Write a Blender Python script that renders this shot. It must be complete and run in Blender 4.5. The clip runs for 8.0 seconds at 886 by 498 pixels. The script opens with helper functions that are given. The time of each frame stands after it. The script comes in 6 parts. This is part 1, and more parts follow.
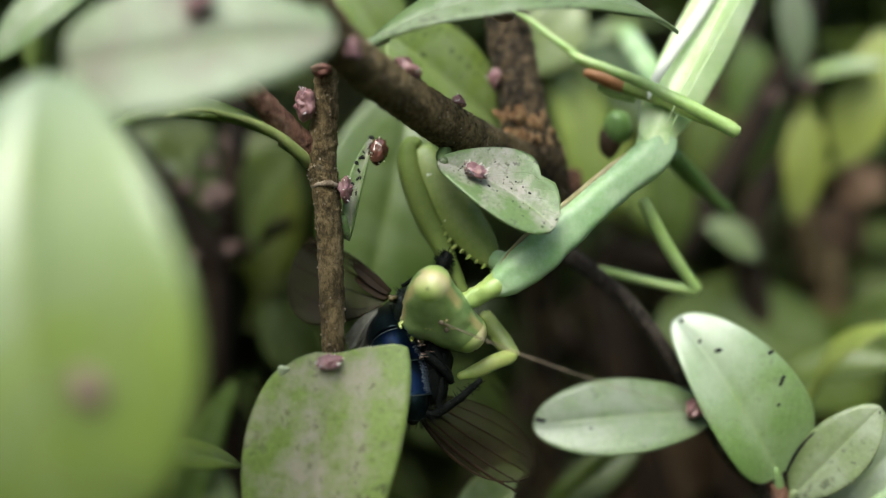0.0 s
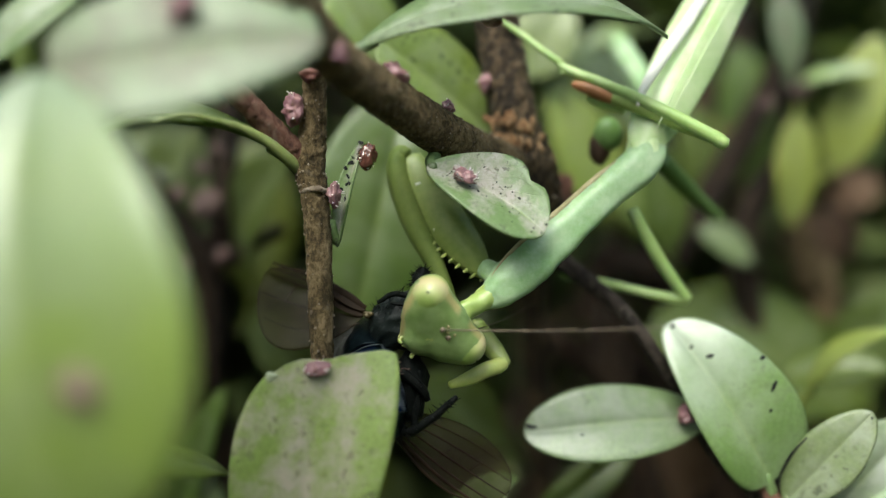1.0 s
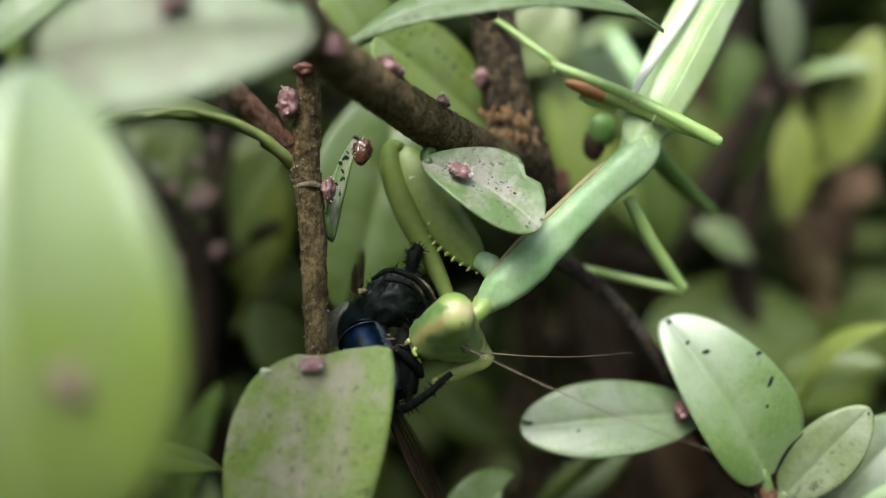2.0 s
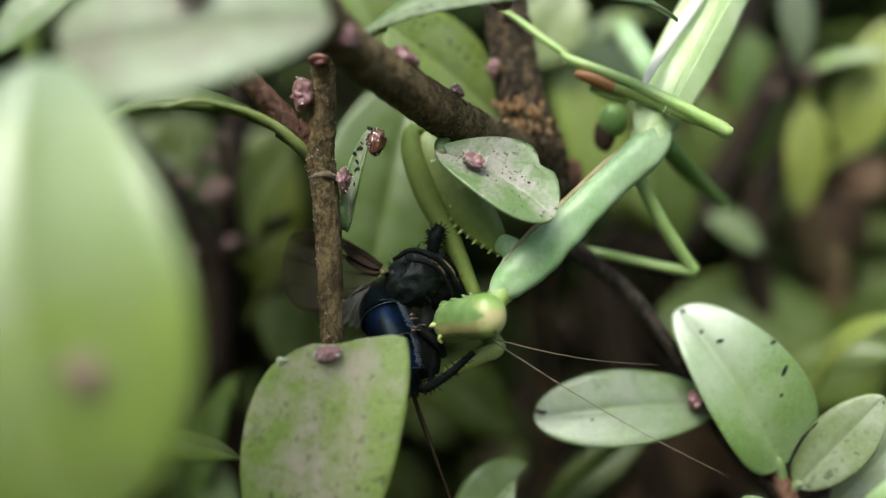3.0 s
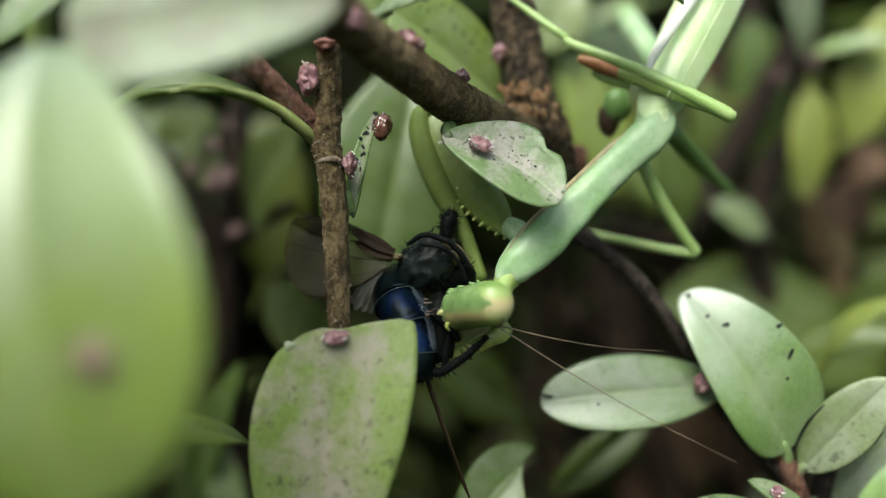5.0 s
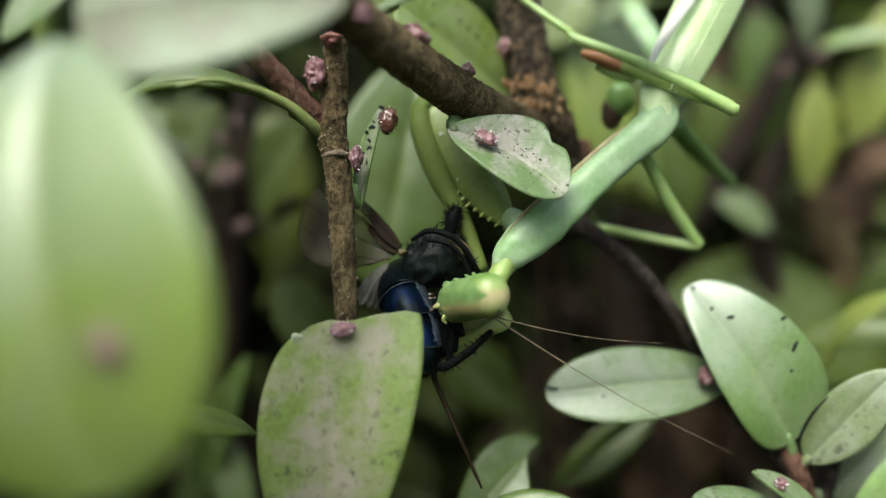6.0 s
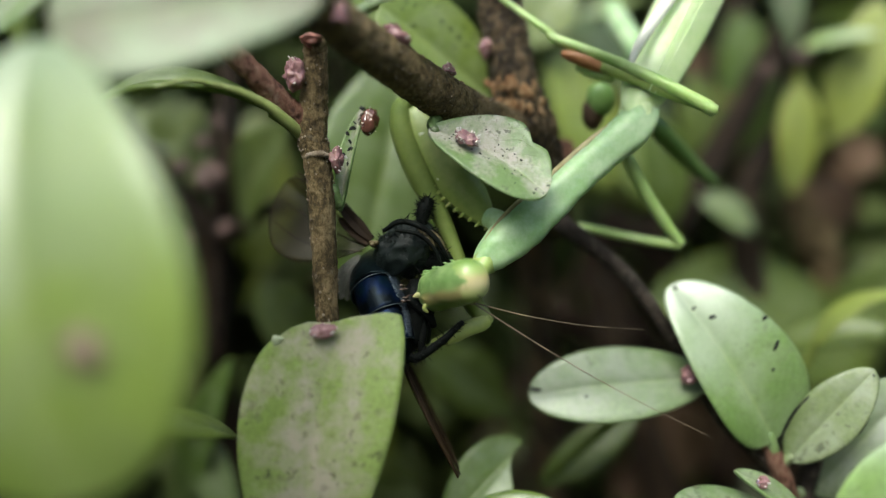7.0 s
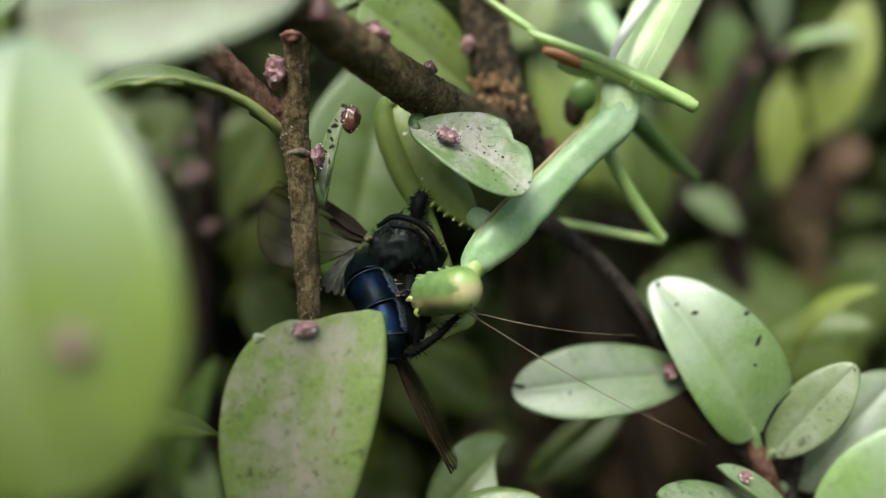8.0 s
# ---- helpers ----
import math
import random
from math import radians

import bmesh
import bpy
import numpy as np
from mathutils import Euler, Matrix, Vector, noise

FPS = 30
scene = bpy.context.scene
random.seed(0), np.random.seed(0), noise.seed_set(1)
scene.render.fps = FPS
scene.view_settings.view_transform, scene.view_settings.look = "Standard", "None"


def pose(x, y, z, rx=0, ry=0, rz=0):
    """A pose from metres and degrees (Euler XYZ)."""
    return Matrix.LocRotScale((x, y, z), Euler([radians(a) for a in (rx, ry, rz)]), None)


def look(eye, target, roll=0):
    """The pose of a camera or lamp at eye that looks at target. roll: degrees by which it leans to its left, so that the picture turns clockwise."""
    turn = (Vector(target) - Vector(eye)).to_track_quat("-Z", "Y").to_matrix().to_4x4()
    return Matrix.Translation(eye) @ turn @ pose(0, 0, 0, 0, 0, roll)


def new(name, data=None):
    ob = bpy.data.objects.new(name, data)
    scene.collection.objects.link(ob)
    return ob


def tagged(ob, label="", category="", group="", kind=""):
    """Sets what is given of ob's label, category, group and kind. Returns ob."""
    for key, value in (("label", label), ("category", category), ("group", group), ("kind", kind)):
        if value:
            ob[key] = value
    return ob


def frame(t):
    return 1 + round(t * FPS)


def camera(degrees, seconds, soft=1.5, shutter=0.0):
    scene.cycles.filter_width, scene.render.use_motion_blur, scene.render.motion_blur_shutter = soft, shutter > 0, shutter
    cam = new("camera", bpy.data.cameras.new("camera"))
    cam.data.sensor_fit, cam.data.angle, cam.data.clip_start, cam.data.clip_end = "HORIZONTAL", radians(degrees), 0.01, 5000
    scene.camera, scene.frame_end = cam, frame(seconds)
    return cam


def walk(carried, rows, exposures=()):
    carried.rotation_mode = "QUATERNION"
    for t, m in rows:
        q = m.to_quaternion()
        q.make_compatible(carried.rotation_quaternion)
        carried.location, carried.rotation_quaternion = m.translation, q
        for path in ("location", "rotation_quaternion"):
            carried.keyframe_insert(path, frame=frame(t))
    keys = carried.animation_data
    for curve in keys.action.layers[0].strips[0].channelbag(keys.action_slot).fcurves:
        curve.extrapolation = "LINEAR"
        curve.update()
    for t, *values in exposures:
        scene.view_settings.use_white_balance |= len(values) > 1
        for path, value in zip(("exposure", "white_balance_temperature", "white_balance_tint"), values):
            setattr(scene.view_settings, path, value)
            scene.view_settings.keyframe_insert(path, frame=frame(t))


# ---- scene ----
# Close view into a clipped hedge: a mantis feeding on a fly. Lengths below are in millimetres,
# x right, y away from the camera, z up from the camera's first level; HEIGHT is that level over the ground.
MM = 0.001
HEIGHT = 140.0

# ---------------------------------------------------------------- camera
cam = camera(60.0, 8.0, soft=1.2)
cam.data.dof.use_dof = True
cam.data.dof.focus_distance = 0.0440
cam.data.dof.aperture_fstop = 11.0
PATH = [
    (0.0, -0.166, -0.251, 0.765, -0.132, 0.402, 0.539),
    (0.5, 0.080, -0.181, 0.656, 0.024, 0.811, 0.499),
    (1.0, 0.289, -0.025, 0.677, -0.329, 0.937, 0.433),
    (1.2, 0.283, 0.015, 0.735, -0.465, 0.873, 0.419),
    (2.3, 0.524, 0.196, 0.510, -0.391, 0.638, 0.330),
    (2.5, 0.458, 0.141, 0.460, -0.211, 0.556, 0.275),
    (3.0, 0.099, 0.010, 0.265, 0.131, 0.356, 0.215),
    (3.5, -0.076, -0.076, 0.171, 0.301, 0.240, 0.191),
    (4.0, 0.037, -0.061, 0.099, 0.238, 0.158, 0.103),
    (4.5, -0.000, -0.000, -0.000, 0.001, 0.001, 0.000),
    (5.0, -0.262, -0.016, -0.210, 0.157, -0.188, -0.042),
    (5.2, -0.345, -0.142, -0.299, 0.517, -0.327, -0.041),
    (6.3, -0.203, -0.348, -0.401, 0.524, -0.482, -0.107),
    (6.5, -0.040, -0.268, -0.408, 0.288, -0.296, -0.174),
    (7.0, 0.197, -0.228, -0.438, -0.216, -0.357, -0.330),
    (7.5, 0.297, -0.252, -0.582, -0.592, -0.553, -0.465),
    (8.0, 0.759, -0.233, -0.619, -0.817, -0.342, -0.622),
]
walk(cam, [(t, pose(x * MM, y * MM, (z + HEIGHT) * MM, 90 + pitch, 0, yaw) @ pose(0, 0, 0, 0, 0, roll))
           for t, x, y, z, yaw, pitch, roll in PATH], exposures=((0.0, 0.66, 6050, -4), (8.0, 0.70, 6050, -4)))

# ---------------------------------------------------------------- light: bright overcast sky
SUN_EL, SUN_AZ = 52.0, 200.0
world = bpy.data.worlds.new("overcast_sky")
scene.world = world
world.use_nodes = True
wn = world.node_tree.nodes
sky = wn.new("ShaderNodeTexSky")
sky.sky_type = 'NISHITA'
sky.sun_disc = False
sky.sun_elevation = radians(SUN_EL)
sky.sun_rotation = radians(SUN_AZ)
sky.air_density, sky.dust_density, sky.ozone_density = 1.0, 6.0, 0.6
wn["Background"].inputs["Strength"].default_value = 0.15
world.node_tree.links.new(sky.outputs[0], wn["Background"].inputs["Color"])
sun = new("sun", bpy.data.lights.new("sun", 'SUN'))
sun.data.energy = 1.5
sun.data.angle = radians(30)
sun.data.color = (1.0, 0.97, 0.92)
sun_dir = Vector((math.sin(radians(SUN_AZ)) * math.cos(radians(SUN_EL)), math.cos(radians(SUN_AZ)) * math.cos(radians(SUN_EL)), math.sin(radians(SUN_EL))))
sun.matrix_basis = look(sun_dir * 3, (0, 0, 0))

# ---------------------------------------------------------------- materials
MAT = {}


def material(name):
    m = bpy.data.materials.new(name)
    m.use_nodes = True
    nt = m.node_tree
    MAT[name] = m
    return m, nt, nt.nodes["Principled BSDF"]


def link(nt, a, b):
    nt.links.new(a, b)


def coords(nt, what="Object"):
    return nt.nodes.new("ShaderNodeTexCoord").outputs[what]


def noise_tex(nt, vec, scale, detail=4.0, rough=0.55, dist=0.0):
    n = nt.nodes.new("ShaderNodeTexNoise")
    n.inputs["Scale"].default_value, n.inputs["Detail"].default_value = scale, detail
    n.inputs["Roughness"].default_value, n.inputs["Distortion"].default_value = rough, dist
    if vec is not None:
        link(nt, vec, n.inputs["Vector"])
    return n.outputs["Fac"]


def ramp(nt, fac, *stops):
    r = nt.nodes.new("ShaderNodeValToRGB")
    els = r.color_ramp.elements
    while len(els) < len(stops):
        els.new(0.5)
    for el, (pos, col) in zip(els, stops):
        el.position = pos
        el.color = (*col, 1) if len(col) == 3 else col
    link(nt, fac, r.inputs[0])
    return r.outputs["Color"]


def mask(nt, fac, lo, hi):
    r = nt.nodes.new("ShaderNodeMapRange")
    r.inputs["From Min"].default_value, r.inputs["From Max"].default_value = lo, hi
    link(nt, fac, r.inputs["Value"])
    return r.outputs["Result"]


def math_node(nt, op, a, b=None):
    n = nt.nodes.new("ShaderNodeMath")
    n.operation = op
    n.use_clamp = False
    for sock, v in zip(n.inputs, (a, b)):
        if v is None:
            continue
        if isinstance(v, (int, float)):
            sock.default_value = v
        else:
            link(nt, v, sock)
    return n.outputs[0]


def mix(nt, fac, a, b, mode='MIX'):
    n = nt.nodes.new("ShaderNodeMix")
    n.data_type, n.blend_type = 'RGBA', mode
    if isinstance(fac, (int, float)):
        n.inputs[0].default_value = fac
    else:
        link(nt, fac, n.inputs[0])
    for sock, v in ((n.inputs[6], a), (n.inputs[7], b)):
        if isinstance(v, tuple):
            sock.default_value = (*v, 1)
        else:
            link(nt, v, sock)
    return n.outputs[2]


def bump(nt, bsdf, height, strength=0.4, distance=0.0001):
    b = nt.nodes.new("ShaderNodeBump")
    b.inputs["Strength"].default_value, b.inputs["Distance"].default_value = strength, distance
    link(nt, height, b.inputs["Height"])
    link(nt, b.outputs[0], bsdf.inputs["Normal"])
    return b.outputs[0]


def rand(nt):
    return nt.nodes.new("ShaderNodeObjectInfo").outputs["Random"]


def leaf_material(name, base, light, dust=(0.34, 0.38, 0.26), dust_amount=0.3, specks=0.3, rough=0.34, glow=0.22, island=False, spread=0.44, coat=0.25, coat_rough=0.22, spec=0.5, wax=0.0, glare_tint=(0.52, 0.58, 0.50), fine_specks=1.0):
    """Leathery leaf: two greens in soft patches, paler midrib and side veins, dusty bloom along the middle, sooty
    specks, painted sky glare at the tip.
    """
    m, nt, b = material(name)
    uv = coords(nt, "UV")
    ob = coords(nt, "Object")
    sep = nt.nodes.new("ShaderNodeSeparateXYZ")
    link(nt, uv, sep.inputs[0])
    if island:
        r = nt.nodes.new("ShaderNodeNewGeometry").outputs["Random Per Island"]
    else:
        r = rand(nt)
    patch = noise_tex(nt, ob, 160, 3)
    fine = noise_tex(nt, ob, 1500, 5, 0.65)
    col = mix(nt, mask(nt, patch, 0.35, 0.65), base, light)
    hsv = nt.nodes.new("ShaderNodeHueSaturation")
    vary = nt.nodes.new("ShaderNodeMapRange")
    vary.inputs["To Min"].default_value, vary.inputs["To Max"].default_value = 0.72, 1.28
    link(nt, r, vary.inputs["Value"])
    link(nt, vary.outputs[0], hsv.inputs["Value"])
    hue = nt.nodes.new("ShaderNodeMapRange")
    hue.inputs["To Min"].default_value, hue.inputs["To Max"].default_value = 0.515, 0.485
    link(nt, math_node(nt, 'FRACT', math_node(nt, 'MULTIPLY', r, 7.3)), hue.inputs["Value"])
    link(nt, hue.outputs[0], hsv.inputs["Hue"])
    link(nt, col, hsv.inputs["Color"])
    col = hsv.outputs[0]
    grain = nt.nodes.new("ShaderNodeMapRange")
    grain.inputs["From Min"].default_value, grain.inputs["From Max"].default_value = 0.32, 0.68
    grain.inputs["To Min"].default_value, grain.inputs["To Max"].default_value = 0.80, 1.18
    link(nt, noise_tex(nt, ob, 3600, 5, 0.7), grain.inputs["Value"])
    tone = nt.nodes.new("ShaderNodeHueSaturation")
    link(nt, grain.outputs[0], tone.inputs["Value"])
    link(nt, col, tone.inputs["Color"])
    col = tone.outputs[0]
    # midrib and veins
    across = math_node(nt, 'ABSOLUTE', math_node(nt, 'SUBTRACT', sep.outputs[0], 0.5))
    rib = mask(nt, across, 0.026, 0.004)
    slant = math_node(nt, 'SUBTRACT', math_node(nt, 'MULTIPLY', sep.outputs[1], 9.0), math_node(nt, 'MULTIPLY', across, 6.0))
    slant = math_node(nt, 'ADD', slant, math_node(nt, 'MULTIPLY', patch, 1.2))
    vein = mask(nt, math_node(nt, 'PINGPONG', slant, 0.5), 0.05, 0.0)
    col = mix(nt, math_node(nt, 'MULTIPLY', rib, 0.28), col, (0.36, 0.42, 0.16))
    col = mix(nt, math_node(nt, 'MULTIPLY', vein, 0.10), col, (0.32, 0.40, 0.16))
    # dusty bloom
    cloud = noise_tex(nt, ob, 420, 6, 0.65)
    near_mid = mask(nt, across, 0.5, 0.1)
    bloom = math_node(nt, 'MULTIPLY', mask(nt, math_node(nt, 'ADD', cloud, math_node(nt, 'MULTIPLY', near_mid, 0.16)), 0.52, 0.74), dust_amount)
    col = mix(nt, bloom, col, dust)
    # sky glare painted as a pale patchy tint, heaviest at the tip
    if wax:
        tip_glare = math_node(nt, 'MULTIPLY', mask(nt, math_node(nt, 'ADD', sep.outputs[1], math_node(nt, 'MULTIPLY', math_node(nt, 'SUBTRACT', noise_tex(nt, ob, 230, 4), 0.5), 0.7)), 0.40, 1.0), wax)
        col = mix(nt, tip_glare, col, glare_tint)
    # sooty specks in clusters
    cluster = mask(nt, noise_tex(nt, ob, 330, 3), spread, spread + 0.16)
    dots = math_node(nt, 'MULTIPLY', mask(nt, noise_tex(nt, ob, 2300 * fine_specks, 3, 0.55, 0.3), 0.56, 0.62), cluster)
    dots = math_node(nt, 'MULTIPLY', dots, mask(nt, noise_tex(nt, ob, 900, 2), spread, spread + 0.08))
    blot = math_node(nt, 'MULTIPLY', mask(nt, noise_tex(nt, ob, 1000 * fine_specks, 4, 0.65), 0.60, 0.72), 0.7)
    soot = math_node(nt, 'MULTIPLY', math_node(nt, 'MAXIMUM', dots, blot), specks)
    col = mix(nt, soot, col, (0.045, 0.035, 0.03))
    link(nt, col, b.inputs["Base Color"])
    b.inputs["Specular IOR Level"].default_value = spec
    b.inputs["Coat Weight"].default_value, b.inputs["Coat Roughness"].default_value = coat, coat_rough
    link(nt, math_node(nt, 'ADD', math_node(nt, 'MULTIPLY', fine, 0.22), math_node(nt, 'ADD', math_node(nt, 'MULTIPLY', bloom, 0.25), rough - 0.11)), b.inputs["Roughness"])
    h = math_node(nt, 'ADD', math_node(nt, 'MULTIPLY', fine, 0.6), math_node(nt, 'MULTIPLY', math_node(nt, 'ADD', rib, vein), -0.5))
    nrm = bump(nt, b, h, 0.45, 0.00007)
    tr = nt.nodes.new("ShaderNodeBsdfTranslucent")
    link(nt, mix(nt, 0.4, col, (0.26, 0.38, 0.07)), tr.inputs["Color"])
    ms = nt.nodes.new("ShaderNodeMixShader")
    ms.inputs[0].default_value = glow
    out = nt.nodes["Material Output"]
    link(nt, b.outputs[0], ms.inputs[1])
    link(nt, tr.outputs[0], ms.inputs[2])
    link(nt, ms.outputs[0], out.inputs["Surface"])
    return m


leaf_material("leaf_green", (0.14, 0.21, 0.038), (0.21, 0.29, 0.065), dust_amount=0.35, specks=0.35)
# whitish sky glare on the upper blade is put into the colour
leaf_material("leaf_broad", (0.155, 0.235, 0.042), (0.205, 0.29, 0.064), dust=(0.28, 0.32, 0.18), dust_amount=0.35, specks=0.10, rough=0.42, coat=0.9, coat_rough=0.32, spec=0.7, wax=0.65, glare_tint=(0.33, 0.40, 0.33))
leaf_material("leaf_dusty", (0.22, 0.31, 0.07), (0.29, 0.38, 0.12), dust=(0.47, 0.42, 0.34), dust_amount=0.95, specks=0.7, rough=0.42)
leaf_material("leaf_pale", (0.19, 0.265, 0.10), (0.26, 0.335, 0.16), dust=(0.37, 0.40, 0.31), dust_amount=0.55, specks=0.65, rough=0.33)
leaf_material("leaf_bleached", (0.155, 0.205, 0.098), (0.22, 0.27, 0.165), dust=(0.21, 0.175, 0.14), dust_amount=0.75, specks=0.15, rough=0.42, coat=0.3, coat_rough=0.4)
leaf_material("leaf_grey", (0.145, 0.195, 0.085), (0.195, 0.245, 0.125), dust=(0.26, 0.29, 0.225), dust_amount=0.8, specks=0.4, rough=0.33, coat=0.6, coat_rough=0.3)
leaf_material("leaf_mid", (0.082, 0.124, 0.020), (0.118, 0.164, 0.032), dust_amount=0.2, specks=0.5)
leaf_material("leaf_speckled", (0.20, 0.30, 0.10), (0.27, 0.37, 0.15), dust=(0.52, 0.47, 0.44), dust_amount=1.0, specks=0.75, rough=0.45, spread=0.42, fine_specks=1.6)
leaf_material("leaf_deep", (0.092, 0.125, 0.016), (0.132, 0.168, 0.025), dust_amount=0.2, specks=0.2, rough=0.36)
# tip whitened in the colour to stand for sky glare
leaf_material("leaf_mint", (0.25, 0.37, 0.10), (0.33, 0.44, 0.17), dust=(0.44, 0.50, 0.36), dust_amount=0.35, specks=0.25, rough=0.33, coat=0.9, coat_rough=0.28, wax=0.75)
leaf_material("leaf_yellow", (0.20, 0.245, 0.04), (0.31, 0.345, 0.08), dust_amount=0.2, specks=0.2, rough=0.4)
# hedge green lowered so the colour itself deepens the shadows
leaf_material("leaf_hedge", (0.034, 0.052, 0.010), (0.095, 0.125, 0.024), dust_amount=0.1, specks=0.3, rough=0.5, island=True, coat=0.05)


def bark_material(name, dark, brown, pale, patch=(0.30, 0.17, 0.08), patch_amount=0.0, scale=1.0):
    m, nt, b = material(name)
    ob = coords(nt, "Object")
    stretch = nt.nodes.new("ShaderNodeMapping")
    stretch.inputs["Scale"].default_value = (1.0, 1.0, 0.7)
    link(nt, ob, stretch.inputs["Vector"])
    big = noise_tex(nt, stretch.outputs[0], 420 * scale, 5, 0.6)
    fine = noise_tex(nt, stretch.outputs[0], 2400 * scale, 6, 0.7, 0.4)
    col = ramp(nt, math_node(nt, 'ADD', math_node(nt, 'MULTIPLY', big, 0.40), math_node(nt, 'MULTIPLY', fine, 0.60)),
               (0.43, dark), (0.50, brown), (0.585, pale))
    grey = mask(nt, noise_tex(nt, ob, 900 * scale, 4, 0.7), 0.60, 0.68)
    col = mix(nt, math_node(nt, 'MULTIPLY', grey, 0.25), col, (0.22, 0.20, 0.17))
    if patch_amount:
        col = mix(nt, math_node(nt, 'MULTIPLY', mask(nt, noise_tex(nt, ob, 330, 4, 0.6), 0.56, 0.60), patch_amount), col, patch)
    link(nt, col, b.inputs["Base Color"])
    b.inputs["Roughness"].default_value = 0.62
    b.inputs["Specular IOR Level"].default_value = 0.25
    bump(nt, b, math_node(nt, 'ADD', fine, math_node(nt, 'MULTIPLY', big, 0.8)), 1.0, 0.0004)
    return m


bark_material("bark_young", (0.064, 0.045, 0.020), (0.150, 0.106, 0.048), (0.28, 0.207, 0.112), scale=1.7)
bark_material("bark_red", (0.07, 0.03, 0.022), (0.16, 0.075, 0.05), (0.24, 0.14, 0.10))
bark_material("bark_old", (0.012, 0.009, 0.006), (0.050, 0.034, 0.019), (0.16, 0.11, 0.062))
bark_material("bark_torn", (0.16, 0.08, 0.035), (0.32, 0.18, 0.085), (0.45, 0.30, 0.17))
bark_material("bark_pale", (0.14, 0.10, 0.07), (0.28, 0.22, 0.16), (0.45, 0.38, 0.30))
bark_material("bark_runner", (0.012, 0.009, 0.007), (0.040, 0.030, 0.024), (0.095, 0.075, 0.062))
bark_material("twig_dark", (0.007, 0.004, 0.002), (0.018, 0.010, 0.005), (0.042, 0.025, 0.013))


def plain_material(name, a, b_col, scale, rough=0.4, spec=0.5, bump_strength=0.3, metallic=0.0, coat=0.0, sss=0.0):
    m, nt, b = material(name)
    ob = coords(nt, "Object")
    n1 = noise_tex(nt, ob, scale, 4)
    n2 = noise_tex(nt, ob, scale * 7, 4, 0.65)
    link(nt, mix(nt, mask(nt, math_node(nt, 'ADD', math_node(nt, 'MULTIPLY', n1, 0.7), math_node(nt, 'MULTIPLY', n2, 0.3)), 0.36, 0.64), a, b_col), b.inputs["Base Color"])
    link(nt, math_node(nt, 'ADD', math_node(nt, 'MULTIPLY', n2, 0.2), rough - 0.1), b.inputs["Roughness"])
    b.inputs["Specular IOR Level"].default_value = spec
    b.inputs["Metallic"].default_value = metallic
    b.inputs["Coat Weight"].default_value = coat
    if sss:
        b.inputs["Subsurface Weight"].default_value = sss
        b.inputs["Subsurface Radius"].default_value = (0.0006, 0.0008, 0.0003)
        b.inputs["Subsurface Scale"].default_value = 1.0
    bump(nt, b, n2, bump_strength, 0.00004)
    return m


plain_material("mantis_green", (0.29, 0.43, 0.12), (0.44, 0.57, 0.24), 500, rough=0.36, sss=0.25)
plain_material("mantis_leg", (0.27, 0.38, 0.09), (0.40, 0.50, 0.17), 500, rough=0.36, sss=0.25)
plain_material("mantis_neck", (0.27, 0.44, 0.19), (0.48, 0.61, 0.40), 420, rough=0.36, sss=0.2)
plain_material("mantis_bright", (0.46, 0.64, 0.27), (0.68, 0.79, 0.49), 260, rough=0.34, sss=0.25)
plain_material("mantis_yellow", (0.28, 0.35, 0.08), (0.42, 0.46, 0.15), 400, rough=0.38, sss=0.3)


def head_material():
    """Green crown that turns yellowish towards the face and mouth."""
    m, nt, b = material("mantis_head")
    ob = coords(nt, "Object")
    sep = nt.nodes.new("ShaderNodeSeparateXYZ")
    link(nt, ob, sep.inputs[0])
    n1, n2 = noise_tex(nt, ob, 1000, 4), noise_tex(nt, ob, 6000, 4, 0.65)
    col = mix(nt, mask(nt, n1, 0.35, 0.65), (0.12, 0.215, 0.055), (0.25, 0.36, 0.14))
    face = mask(nt, math_node(nt, 'ADD', sep.outputs[2], math_node(nt, 'MULTIPLY', math_node(nt, 'SUBTRACT', n1, 0.5), 0.0012)), 0.0001, -0.0007)
    col = mix(nt, math_node(nt, 'MULTIPLY', face, 0.3), col, (0.33, 0.39, 0.14))
    # tan streak along each cheek, from the eye to the mouth
    off = math_node(nt, 'SUBTRACT', math_node(nt, 'ADD', sep.outputs[2], 0.00034), math_node(nt, 'MULTIPLY', sep.outputs[0], 0.17))
    off = math_node(nt, 'ADD', off, math_node(nt, 'MULTIPLY', math_node(nt, 'SUBTRACT', n1, 0.5), 0.0005))
    streak = mask(nt, math_node(nt, 'ABSOLUTE', off), 0.00042, 0.00018)
    streak = math_node(nt, 'MULTIPLY', streak, mask(nt, math_node(nt, 'ABSOLUTE', sep.outputs[1]), 0.0003, 0.0007))
    col = mix(nt, math_node(nt, 'MULTIPLY', streak, 0.8), col, (0.46, 0.38, 0.17))
    link(nt, col, b.inputs["Base Color"])
    link(nt, math_node(nt, 'ADD', math_node(nt, 'MULTIPLY', n2, 0.25), 0.22), b.inputs["Roughness"])
    b.inputs["Subsurface Weight"].default_value = 0.2
    b.inputs["Subsurface Radius"].default_value = (0.0006, 0.0008, 0.0003)
    b.inputs["Subsurface Scale"].default_value = 1.0
    bump(nt, b, math_node(nt, 'ADD', n2, n1), 0.6, 0.00004)


head_material()


